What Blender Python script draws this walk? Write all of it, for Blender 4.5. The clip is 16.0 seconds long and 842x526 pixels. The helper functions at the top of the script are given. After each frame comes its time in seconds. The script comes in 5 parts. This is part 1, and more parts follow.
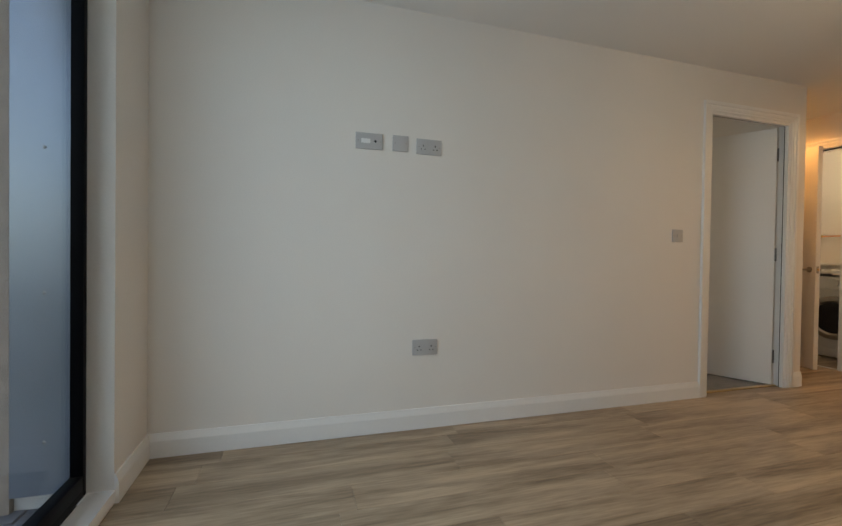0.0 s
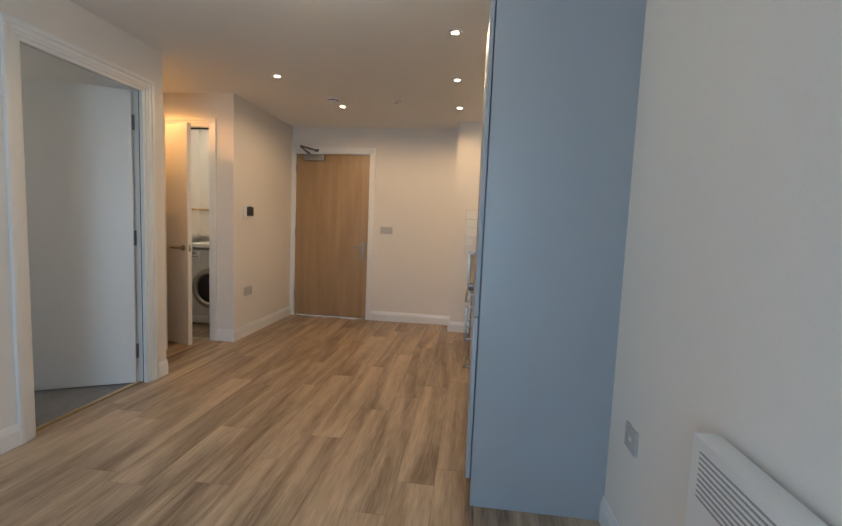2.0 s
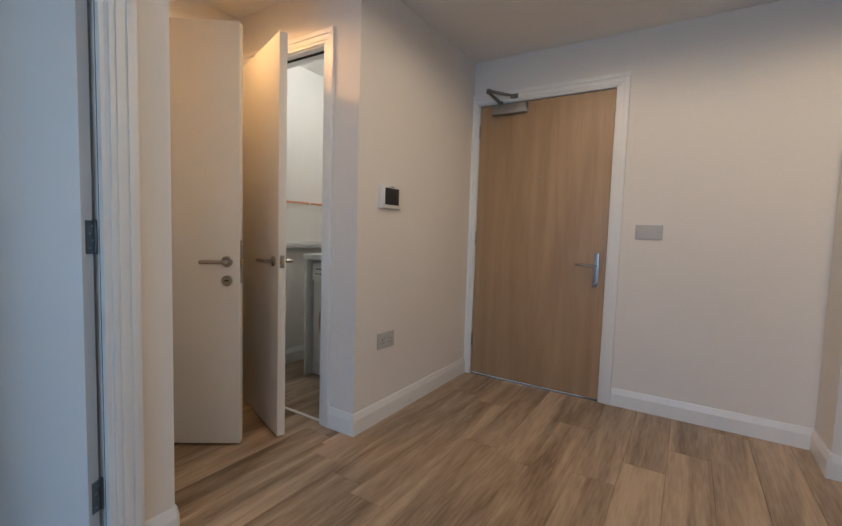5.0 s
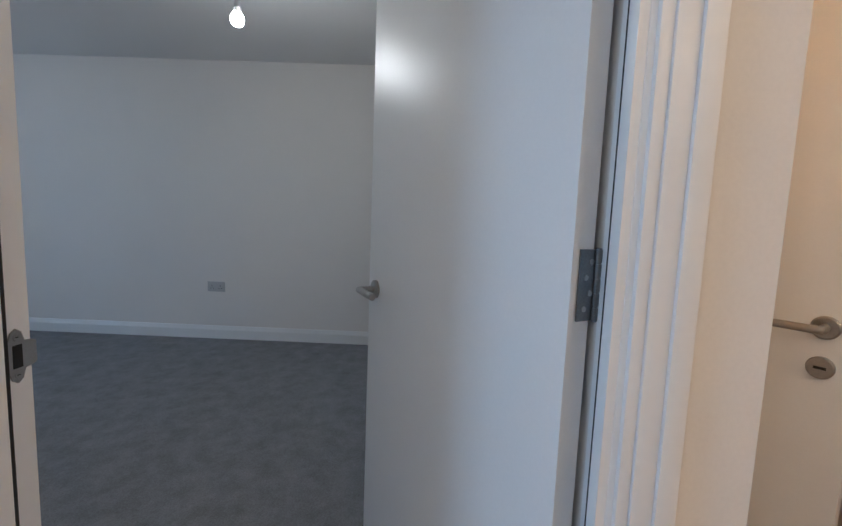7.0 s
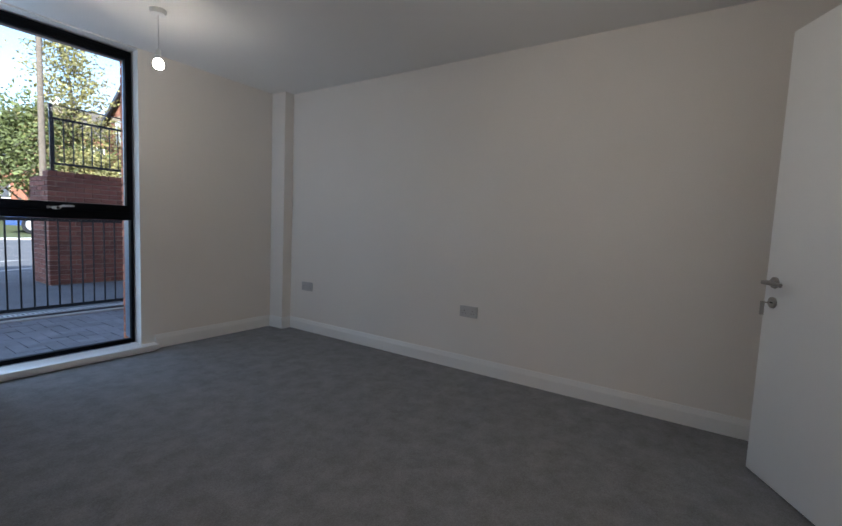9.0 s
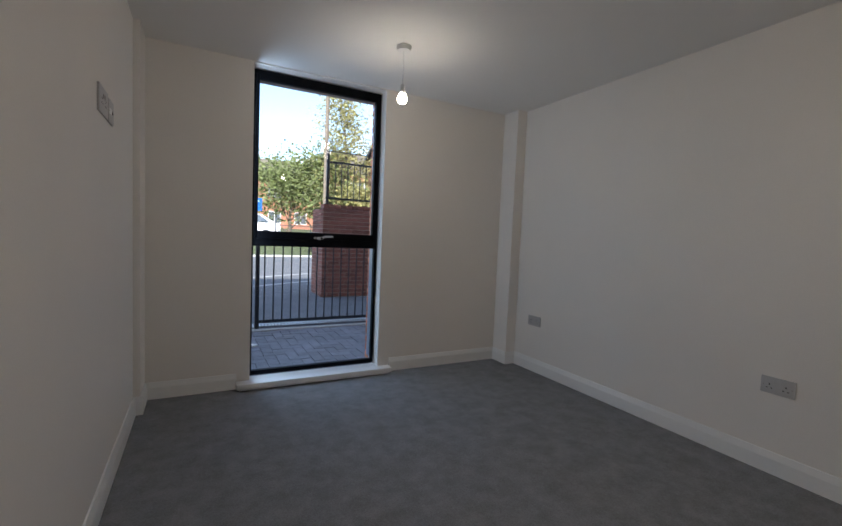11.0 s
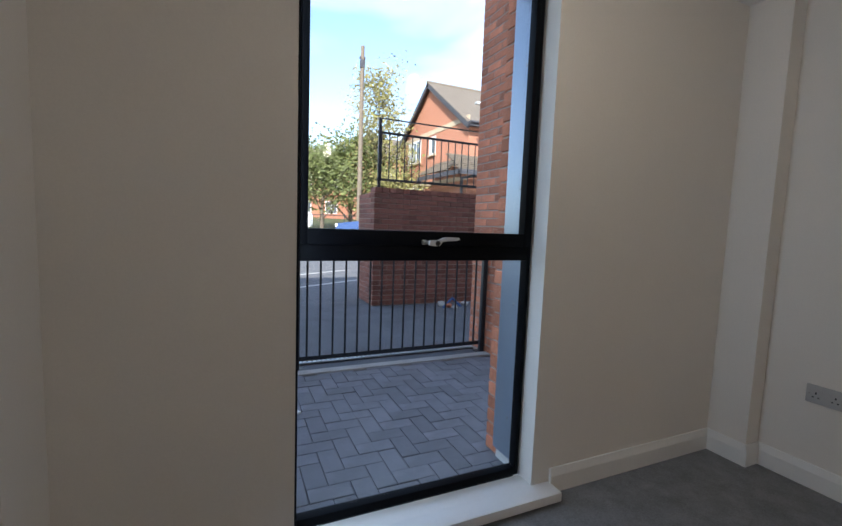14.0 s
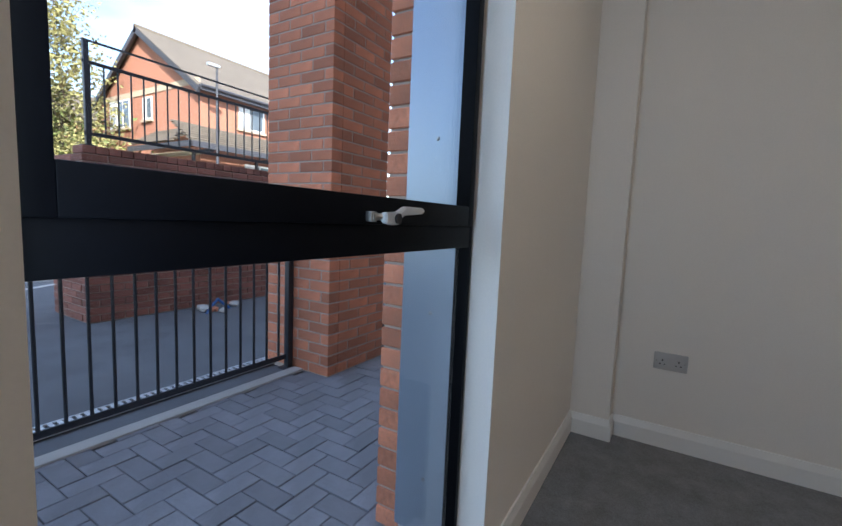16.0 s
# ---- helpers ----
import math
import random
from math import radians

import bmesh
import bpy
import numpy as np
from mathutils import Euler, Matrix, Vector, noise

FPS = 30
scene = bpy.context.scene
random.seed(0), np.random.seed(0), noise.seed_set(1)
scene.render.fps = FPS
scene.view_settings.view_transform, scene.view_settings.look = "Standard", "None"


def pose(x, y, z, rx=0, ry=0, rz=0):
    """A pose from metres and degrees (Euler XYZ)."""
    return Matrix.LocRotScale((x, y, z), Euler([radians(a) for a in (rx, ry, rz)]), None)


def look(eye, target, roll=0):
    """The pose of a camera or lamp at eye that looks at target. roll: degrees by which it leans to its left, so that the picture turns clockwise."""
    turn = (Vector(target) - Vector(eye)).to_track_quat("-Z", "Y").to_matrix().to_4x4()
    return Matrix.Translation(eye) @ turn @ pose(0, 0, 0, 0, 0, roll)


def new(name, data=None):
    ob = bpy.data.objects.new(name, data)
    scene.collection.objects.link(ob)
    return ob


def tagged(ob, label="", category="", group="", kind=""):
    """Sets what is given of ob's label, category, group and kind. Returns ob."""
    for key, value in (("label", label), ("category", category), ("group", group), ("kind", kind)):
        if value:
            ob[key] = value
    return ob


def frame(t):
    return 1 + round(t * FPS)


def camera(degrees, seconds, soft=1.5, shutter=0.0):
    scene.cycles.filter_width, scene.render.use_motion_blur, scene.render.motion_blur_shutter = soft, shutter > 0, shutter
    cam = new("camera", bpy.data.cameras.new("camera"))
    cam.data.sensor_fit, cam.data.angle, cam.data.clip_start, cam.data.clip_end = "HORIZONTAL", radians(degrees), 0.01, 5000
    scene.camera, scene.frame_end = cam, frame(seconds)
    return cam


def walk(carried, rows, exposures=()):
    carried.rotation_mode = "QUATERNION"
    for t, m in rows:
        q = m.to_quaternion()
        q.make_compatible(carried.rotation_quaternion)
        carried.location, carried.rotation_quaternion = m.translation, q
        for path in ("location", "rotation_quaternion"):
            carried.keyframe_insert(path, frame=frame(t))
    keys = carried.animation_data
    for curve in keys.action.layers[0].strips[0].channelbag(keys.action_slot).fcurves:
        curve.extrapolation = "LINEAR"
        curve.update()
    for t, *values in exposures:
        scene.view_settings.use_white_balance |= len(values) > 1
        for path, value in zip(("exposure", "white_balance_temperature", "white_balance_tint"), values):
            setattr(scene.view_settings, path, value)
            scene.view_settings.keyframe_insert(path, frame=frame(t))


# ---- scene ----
cam = camera(90, 16.0)
PATH = [
    (0, (2.306, 0.698, 0.984), (0.395, 1.286, 0.957), 0.8),
    (0.5, (2.316, 0.840, 1.121), (0.912, 2.262, 1.049), 1.1),
    (1, (2.338, 1.003, 1.154), (1.561, 2.843, 1.044), 1.8),
    (1.5, (2.333, 1.318, 1.193), (1.950, 3.275, 1.042), 2.3),
    (2, (2.270, 1.679, 1.219), (2.041, 3.657, 1.040), 2.4),
    (2.5, (2.210, 2.060, 1.259), (1.967, 4.036, 1.070), 2.2),
    (3, (2.138, 2.475, 1.245), (1.808, 4.439, 1.064), 1.9),
    (3.2, (2.101, 2.646, 1.216), (1.736, 4.604, 1.036), 2.0),
    (5.3, (1.318, 3.981, 1.088), (0.034, 5.508, 0.952), 1.9),
    (5.5, (1.237, 4.060, 1.091), (-0.205, 5.438, 0.943), 1.9),
    (6, (1.055, 4.187, 1.106), (-0.749, 5.032, 0.930), 2.1),
    (6.5, (0.787, 4.201, 1.123), (-1.170, 4.559, 0.918), 1.7),
    (7, (0.508, 4.160, 1.128), (-1.481, 4.128, 0.919), 2.2),
    (7.5, (0.275, 4.085, 1.117), (-1.663, 3.637, 0.925), 2.6),
    (8, (0.060, 3.955, 1.113), (-1.766, 3.167, 0.902), 2.0),
    (8.5, (-0.115, 3.835, 1.121), (-1.862, 2.880, 0.923), 2.3),
    (9, (-0.211, 3.747, 1.102), (-1.880, 2.658, 0.933), 2.5),
    (9.5, (-0.299, 3.652, 1.154), (-1.813, 2.356, 0.990), 2.5),
    (10, (-0.335, 3.613, 1.150), (-1.632, 2.097, 1.009), 2.5),
    (12.3, (-0.546, 2.700, 1.205), (-1.279, 0.844, 1.070), 2.0),
    (12.5, (-0.550, 2.589, 1.198), (-1.277, 0.731, 1.061), 2.0),
    (13, (-0.551, 2.216, 1.193), (-1.260, 0.353, 1.038), 2.1),
    (13.5, (-0.554, 1.835, 1.192), (-1.297, -0.015, 1.024), 2.1),
    (14, (-0.577, 1.451, 1.197), (-1.394, -0.365, 1.014), 2.1),
    (14.5, (-0.552, 1.118, 1.199), (-1.520, -0.622, 1.008), 2.2),
    (15, (-0.578, 0.820, 1.209), (-1.835, -0.723, 1.015), 2.1),
    (15.5, (-0.613, 0.610, 1.211), (-2.093, -0.720, 1.009), 2.2),
    (16, (-0.651, 0.465, 1.127), (-2.355, -0.562, 0.925), 2.4),
]
EXPOSURES = [(0, 1.15, 7300, 9), (0.5, 1.38, 6700, 7), (1.5, 1.52, 5750, 5), (3, 1.45, 5700, 4), (5.5, 1.45, 4650, 3), (6.5, 1.75, 4750, 5), (7, 1.85, 4950, 7), (7.5, 2.1, 5200, 9),
             (8, 2.38, 5250, 10), (8.5, 2.05, 5600, 10), (9, 1.66, 5700, 11), (10, 1.60, 5850, 12), (12.5, 1.67, 6100, 12), (14.5, 1.56, 6200, 12), (16, 1.74, 6100, 12)]
walk(cam, [(t, look(e, a, r)) for t, e, a, r in PATH], EXPOSURES)

# ---- plan (metres) ----
H = 2.375                  # ceiling
XR = 2.885                  # right wall of the living room
YB = 6.81                  # wall with the entrance door
XW = -3.12                 # far wall of the bedroom
T = 0.10                   # partitions
TD = 0.075                 # bedroom partition
YF = 0.042                 # inner face of the facade
YA0, YA1, XA = 4.58, 5.50, -1.00   # alcove beside the hall
D0, D1, DH = 3.588, 4.40, 2.06      # bedroom doorway
YN = 4.40                  # bedroom's inner end
WX0, WX1, WZ0, WZ1 = -1.788, -0.767, 0.012, 2.365   # bedroom window
LX0, LX1 = 0.39, 2.20      # living room window
YO = YF - 0.40                 # outer face of the facade

# ---- world and daylight ----
world = bpy.data.worlds.new("world")
scene.world = world
world.use_nodes = True
wn = world.node_tree.nodes
sky = wn.new("ShaderNodeTexSky")
sky.sky_type = "NISHITA"
sky.sun_disc = False
SUN_EL, SUN_AZ = 35.0, 35.0      # degrees; azimuth clockwise from +y
sky.sun_elevation, sky.sun_rotation = radians(SUN_EL), radians(SUN_AZ)
wl = world.node_tree.links
tc, cn, cr, cm = wn.new("ShaderNodeTexCoord"), wn.new("ShaderNodeTexNoise"), wn.new("ShaderNodeMapRange"), wn.new("ShaderNodeMix")
st = wn.new("ShaderNodeMapping")
st.inputs["Scale"].default_value = (1.6, 1.6, 5.0)
cn.inputs["Scale"].default_value, cn.inputs["Detail"].default_value, cn.inputs["Distortion"].default_value = 1.6, 7, 0.5
cr.inputs["From Min"].default_value, cr.inputs["From Max"].default_value, cr.inputs["To Max"].default_value = 0.44, 0.76, 0.72
cm.data_type = "RGBA"
cm.inputs["B"].default_value = (4.3, 4.4, 4.6, 1)
wl.new(tc.outputs["Generated"], st.inputs["Vector"])
wl.new(st.outputs[0], cn.inputs["Vector"])
wl.new(cn.outputs["Fac"], cr.inputs["Value"])
wl.new(cr.outputs[0], cm.inputs["Factor"])
wl.new(sky.outputs[0], cm.inputs["A"])
wl.new(cm.outputs["Result"], wn["Background"].inputs[0])
wn["Background"].inputs[1].default_value = 0.15
sun = new("sun", bpy.data.lights.new("sun", "SUN"))
sun.data.energy, sun.data.angle, sun.data.color = 3.7, radians(0.5), (1, 0.93, 0.82)
sd = Vector((math.sin(radians(SUN_AZ)) * math.cos(radians(SUN_EL)), math.cos(radians(SUN_AZ)) * math.cos(radians(SUN_EL)), math.sin(radians(SUN_EL))))
sun.matrix_world = look(sd * 40, (0, 0, 0))


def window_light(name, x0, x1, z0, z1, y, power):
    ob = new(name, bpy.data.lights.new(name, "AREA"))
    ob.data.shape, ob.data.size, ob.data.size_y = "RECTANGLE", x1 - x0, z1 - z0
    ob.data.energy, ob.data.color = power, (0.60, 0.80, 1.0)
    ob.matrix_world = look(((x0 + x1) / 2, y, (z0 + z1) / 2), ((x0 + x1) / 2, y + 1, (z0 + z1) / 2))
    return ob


WARM = (1.0, 0.61, 0.30)


def lamp(name, at, power, color, radius, spot=None):
    ob = new(name, bpy.data.lights.new(name, "SPOT" if spot else "POINT"))
    ob.data.energy, ob.data.color, ob.data.shadow_soft_size = power, color, radius
    if spot:
        ob.data.spot_size, ob.data.spot_blend = radians(spot), 0.45
    ob.location = at
    return ob


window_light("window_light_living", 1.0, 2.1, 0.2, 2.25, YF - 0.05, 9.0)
# Added fill strip hidden on the window jamb, stands in for daylight
side = window_light("jamb_fill_bedroom", -0.028, 0.028, 0.15, 2.30, 0.0, 1.6)
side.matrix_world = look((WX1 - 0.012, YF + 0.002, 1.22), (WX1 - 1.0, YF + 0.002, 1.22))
for x, y, watts in ((0.64, 5.053, 3.9), (0.921, 5.907, 5.2), (2.115, 4.312, 6.2), (2.098, 5.134, 6.2), (2.095, 5.925, 6.2)):
    lamp("downlight_lamp", (x, y, 2.36), watts, WARM, 0.03, 172)
lamp("downlight_lamp_alcove", (-0.56, 5.07, 2.36), 8.5, (1.0, 0.42, 0.10), 0.03, 150)
lamp("bulb_lamp_living", (1.465, 3.219, 2.03), 2.4, (1.0, 0.74, 0.46), 0.05)
lamp("bulb_lamp_window", (-1.57, 0.83, 1.98), 0.45, (1.0, 0.82, 0.63), 0.05)
lamp("bulb_lamp_bedroom", (-1.55, 3.225, 1.955), 2.1, (1.0, 0.85, 0.68), 0.05)
# Added fill light without a fitting, brightens the laundry cupboard
lamp("laundry_lamp", (-0.60, 6.10, 2.30), 3.6, (1.0, 0.80, 0.56), 0.08)

# ---- materials ----
def material(name, color, rough=0.5, metal=0.0, vary=0.06, scale=6.0, fine=90.0, bump=0.05, coat=0.0, random_piece=0.0):
    m = bpy.data.materials.new(name)
    m.use_nodes = True
    n, l = m.node_tree.nodes, m.node_tree.links
    b = n["Principled BSDF"]
    b.inputs["Roughness"].default_value, b.inputs["Metallic"].default_value = rough, metal
    b.inputs["Coat Weight"].default_value = coat
    co = n.new("ShaderNodeTexCoord")
    big, small = n.new("ShaderNodeTexNoise"), n.new("ShaderNodeTexNoise")
    big.inputs["Scale"].default_value, small.inputs["Scale"].default_value = scale, fine
    big.inputs["Detail"].default_value, small.inputs["Detail"].default_value = 4, 3
    for q in (big, small):
        l.new(co.outputs["Object"], q.inputs["Vector"])
    mix = n.new("ShaderNodeMix")
    mix.data_type = "RGBA"
    mix.inputs["A"].default_value = (*[c * (1 - vary) for c in color], 1)
    mix.inputs["B"].default_value = (*[min(1, c * (1 + vary)) for c in color], 1)
    add = n.new("ShaderNodeMath")
    add.operation = "MULTIPLY_ADD"
    add.inputs[1].default_value = 0.5
    l.new(small.outputs["Fac"], add.inputs[0])
    half = n.new("ShaderNodeMath")
    half.operation = "MULTIPLY"
    half.inputs[1].default_value = 0.5
    l.new(big.outputs["Fac"], half.inputs[0])
    l.new(half.outputs[0], add.inputs[2])
    wide = n.new("ShaderNodeMapRange")
    wide.inputs["From Min"].default_value, wide.inputs["From Max"].default_value = 0.35, 0.65
    l.new(add.outputs[0], wide.inputs["Value"])
    l.new(wide.outputs[0], mix.inputs["Factor"])
    last = mix.outputs["Result"]
    if random_piece:
        info = n.new("ShaderNodeObjectInfo")
        isl = n.new("ShaderNodeNewGeometry")
        both = n.new("ShaderNodeMath")
        both.operation = "ADD"
        l.new(info.outputs["Random"], both.inputs[0])
        l.new(isl.outputs["Random Per Island"], both.inputs[1])
        wrap = n.new("ShaderNodeMath")
        wrap.operation = "FRACT"
        l.new(both.outputs[0], wrap.inputs[0])
        rng = n.new("ShaderNodeMapRange")
        rng.inputs["To Min"].default_value, rng.inputs["To Max"].default_value = 1 - random_piece, 1 + random_piece * 0.6
        l.new(wrap.outputs[0], rng.inputs["Value"])
        hsv = n.new("ShaderNodeHueSaturation")
        l.new(rng.outputs[0], hsv.inputs["Value"])
        l.new(last, hsv.inputs["Color"])
        last = hsv.outputs["Color"]
    l.new(last, b.inputs["Base Color"])
    rr = n.new("ShaderNodeMapRange")
    rr.inputs["To Min"].default_value, rr.inputs["To Max"].default_value = max(0.02, rough - 0.06), min(1, rough + 0.06)
    l.new(big.outputs["Fac"], rr.inputs["Value"])
    l.new(rr.outputs[0], b.inputs["Roughness"])
    if bump:
        bp = n.new("ShaderNodeBump")
        bp.inputs["Strength"].default_value, bp.inputs["Distance"].default_value = bump, 0.004
        l.new(small.outputs["Fac"], bp.inputs["Height"])
        l.new(bp.outputs[0], b.inputs["Normal"])
    return m


def wood(name, dark, light, rough, stretch, along="Y", scale=6.0, piece=0.0, contrast=1.0, knots=False):
    """Wood grain drawn out along one axis of the object."""
    m = bpy.data.materials.new(name)
    m.use_nodes = True
    n, l = m.node_tree.nodes, m.node_tree.links
    b = n["Principled BSDF"]
    b.inputs["Roughness"].default_value = rough
    co, mp, info = n.new("ShaderNodeTexCoord"), n.new("ShaderNodeMapping"), n.new("ShaderNodeObjectInfo")
    sc = {"X": (1 / stretch, 1, 1), "Y": (1, 1 / stretch, 1), "Z": (1, 1, 1 / stretch)}[along]
    mp.inputs["Scale"].default_value = sc
    off = n.new("ShaderNodeVectorMath")
    off.operation = "MULTIPLY_ADD"
    off.inputs[0].default_value = (31.0, 17.0, 23.0)
    l.new(info.outputs["Random"], off.inputs[1])
    l.new(co.outputs["Object"], off.inputs[2])
    l.new(off.outputs[0], mp.inputs["Vector"])
    big, fine = n.new("ShaderNodeTexNoise"), n.new("ShaderNodeTexNoise")
    big.inputs["Scale"].default_value, big.inputs["Detail"].default_value, big.inputs["Distortion"].default_value = scale, 5, 1.2
    fine.inputs["Scale"].default_value, fine.inputs["Detail"].default_value = scale * 14, 3
    for q in (big, fine):
        l.new(mp.outputs[0], q.inputs["Vector"])
    mixf = n.new("ShaderNodeMix")
    mixf.inputs["Factor"].default_value = 0.28
    l.new(big.outputs["Fac"], mixf.inputs["A"])
    l.new(fine.outputs["Fac"], mixf.inputs["B"])
    ramp = n.new("ShaderNodeValToRGB")
    ramp.color_ramp.elements[0].position, ramp.color_ramp.elements[1].position = 0.5 - 0.17 / contrast, 0.5 + 0.15 / contrast
    ramp.color_ramp.elements[0].color, ramp.color_ramp.elements[1].color = (*dark, 1), (*light, 1)
    l.new(mixf.outputs["Result"], ramp.inputs["Fac"])
    last = ramp.outputs["Color"]
    if piece:
        rng = n.new("ShaderNodeMapRange")
        rng.inputs["To Min"].default_value, rng.inputs["To Max"].default_value = 1 - piece, 1 + piece
        l.new(info.outputs["Random"], rng.inputs["Value"])
        hsv = n.new("ShaderNodeHueSaturation")
        l.new(rng.outputs[0], hsv.inputs["Value"])
        l.new(last, hsv.inputs["Color"])
        last = hsv.outputs["Color"]
    l.new(last, b.inputs["Base Color"])
    bp = n.new("ShaderNodeBump")
    bp.inputs["Strength"].default_value, bp.inputs["Distance"].default_value = 0.12, 0.002
    l.new(fine.outputs["Fac"], bp.inputs["Height"])
    l.new(bp.outputs[0], b.inputs["Normal"])
    return m


def glowing(name, color, strength):
    m = bpy.data.materials.new(name)
    m.use_nodes = True
    b = m.node_tree.nodes["Principled BSDF"]
    b.inputs["Base Color"].default_value = (0.9, 0.9, 0.88, 1)
    b.inputs["Emission Color"].default_value, b.inputs["Emission Strength"].default_value = (*color, 1), strength
    return m


def glass_material(name, tint=(0.96, 0.98, 0.98)):
    """Thin pane: mostly clear, with a mirror share that grows at a glancing angle."""
    m = bpy.data.materials.new(name)
    m.use_nodes = True
    n, l = m.node_tree.nodes, m.node_tree.links
    n.remove(n["Principled BSDF"])
    clear, gloss, mix, fr = n.new("ShaderNodeBsdfTransparent"), n.new("ShaderNodeBsdfGlossy"), n.new("ShaderNodeMixShader"), n.new("ShaderNodeMath")
    lw, power = n.new("ShaderNodeLayerWeight"), n.new("ShaderNodeMath")
    clear.inputs[0].default_value = (*tint, 1)
    gloss.inputs["Roughness"].default_value = 0.01
    lw.inputs["Blend"].default_value = 0.5
    power.operation, fr.operation = "POWER", "MULTIPLY_ADD"
    power.inputs[1].default_value, fr.inputs[1].default_value, fr.inputs[2].default_value = 4.0, 0.55, 0.012
    l.new(lw.outputs["Facing"], power.inputs[0])
    l.new(power.outputs[0], fr.inputs[0])
    l.new(fr.outputs[0], mix.inputs[0])
    l.new(clear.outputs[0], mix.inputs[1])
    l.new(gloss.outputs[0], mix.inputs[2])
    l.new(mix.outputs[0], n["Material Output"].inputs[0])
    return m


M_WALL = material("wall_paint", (0.77, 0.74, 0.70), 0.75, vary=0.025, scale=1.5, fine=160, bump=0.06)
M_CEIL = material("ceiling_paint", (0.80, 0.79, 0.77), 0.8, vary=0.02, scale=1.2, fine=160, bump=0.05)
M_GLOSS = material("white_gloss_paint", (0.80, 0.80, 0.79), 0.32, vary=0.015, scale=3, fine=60, bump=0.03)
M_DOOR = material("white_door_paint", (0.78, 0.78, 0.77), 0.42, vary=0.015, scale=2, fine=200, bump=0.04)
# White plastic; its shading against the wall is put into the greyer colour
M_PLATE = material("shaded_white_plate", (0.47, 0.465, 0.465), 0.4, vary=0.02, bump=0.0)
M_PLASTIC = material("white_plastic", (0.74, 0.74, 0.73), 0.35, vary=0.01, bump=0.0)
M_DARK = material("dark_plastic", (0.015, 0.016, 0.02), 0.3, vary=0.1, bump=0.0)
M_SLOT = material("slot_black", (0.01, 0.01, 0.01), 0.6, vary=0.0, bump=0.0)
M_STEEL = material("brushed_steel", (0.38, 0.365, 0.34), 0.32, 1.0, vary=0.08, scale=20, fine=300, bump=0.04)
M_CHROME = material("satin_silver", (0.72, 0.73, 0.75), 0.30, 0.55, vary=0.04, scale=20, bump=0.02)
M_HINGE = material("dull_steel_hinge", (0.20, 0.195, 0.19), 0.36, 1.0, vary=0.15, scale=40, fine=300, bump=0.05)
M_COPPER = material("copper", (0.72, 0.36, 0.19), 0.3, 1.0, vary=0.12, scale=30, bump=0.02)
M_BRASS = material("brass", (0.65, 0.47, 0.22), 0.3, 1.0, vary=0.1, scale=30, bump=0.02)
M_UNIT = material("grey_cabinet_laminate", (0.385, 0.41, 0.435), 0.40, vary=0.02, scale=2, fine=240, bump=0.03)
M_TOP = material("dark_worktop_laminate", (0.10, 0.075, 0.058), 0.4, vary=0.35, scale=25, fine=200, bump=0.04)
M_TILE = material("white_metro_tile", (0.82, 0.82, 0.80), 0.12, vary=0.015, scale=8, fine=20, bump=0.05, coat=0.5)
M_GROUT = material("tile_grout", (0.55, 0.53, 0.50), 0.9, vary=0.05)
M_FRAME = material("black_window_frame", (0.0028, 0.003, 0.0042), 0.45, vary=0.15, scale=12, bump=0.03)
M_FRAME.node_tree.nodes["Principled BSDF"].inputs["Specular IOR Level"].default_value = 0.07
M_FLASH = material("grey_metal_flashing", (0.36, 0.42, 0.50), 0.34, 0.55, vary=0.06, scale=5, fine=60, bump=0.03)
M_GLASS = glass_material("window_glass")
M_CARPET = material("grey_carpet", (0.205, 0.21, 0.225), 0.95, vary=0.30, scale=9, fine=150, bump=0.55)
for node in M_CARPET.node_tree.nodes:
    if node.type == "TEX_NOISE":
        node.inputs["Detail"].default_value, node.inputs["Roughness"].default_value = 5, 0.66
M_OAK = wood("oak_veneer", (0.30, 0.19, 0.095), (0.44, 0.30, 0.165), 0.42, 16.0, "Z", 7.0, contrast=0.8)
M_PLANK = wood("vinyl_plank", (0.155, 0.107, 0.066), (0.53, 0.41, 0.285), 0.40, 12.0, "Y", 6.5, piece=0.04, contrast=1.05)
M_SUB = material("floor_joint", (0.06, 0.045, 0.03), 0.8)
M_BULB = glowing("bulb_glow", (1.0, 0.86, 0.66), 30.0)
M_SPOT = glowing("downlight_glow", (1.0, 0.72, 0.42), 40.0)
M_BRICK = material("red_brick", (0.58, 0.215, 0.12), 0.88, vary=0.28, scale=9, fine=70, bump=0.6, random_piece=0.36)
M_DBRICK = material("dark_red_brick", (0.25, 0.10, 0.072), 0.85, vary=0.22, scale=9, fine=70, bump=0.6, random_piece=0.30)
M_MORTAR = material("mortar", (0.46, 0.37, 0.31), 0.95, vary=0.15, scale=14, fine=120, bump=0.4)
M_PAVE = material("grey_block_paving", (0.215, 0.215, 0.235), 0.9, vary=0.15, scale=10, fine=120, bump=0.4, random_piece=0.16)
M_JOINT = material("paving_sand", (0.06, 0.055, 0.05), 0.95, vary=0.2)
M_ASPHALT = material("asphalt", (0.115, 0.118, 0.127), 0.9, vary=0.25, scale=3, fine=220, bump=0.5)
M_GROUND = material("grass_verge", (0.07, 0.085, 0.03), 0.95, vary=0.3, scale=3, fine=60, bump=0.6)
M_CONC = material("pale_concrete", (0.45, 0.44, 0.42), 0.9, vary=0.12, scale=6, bump=0.3)
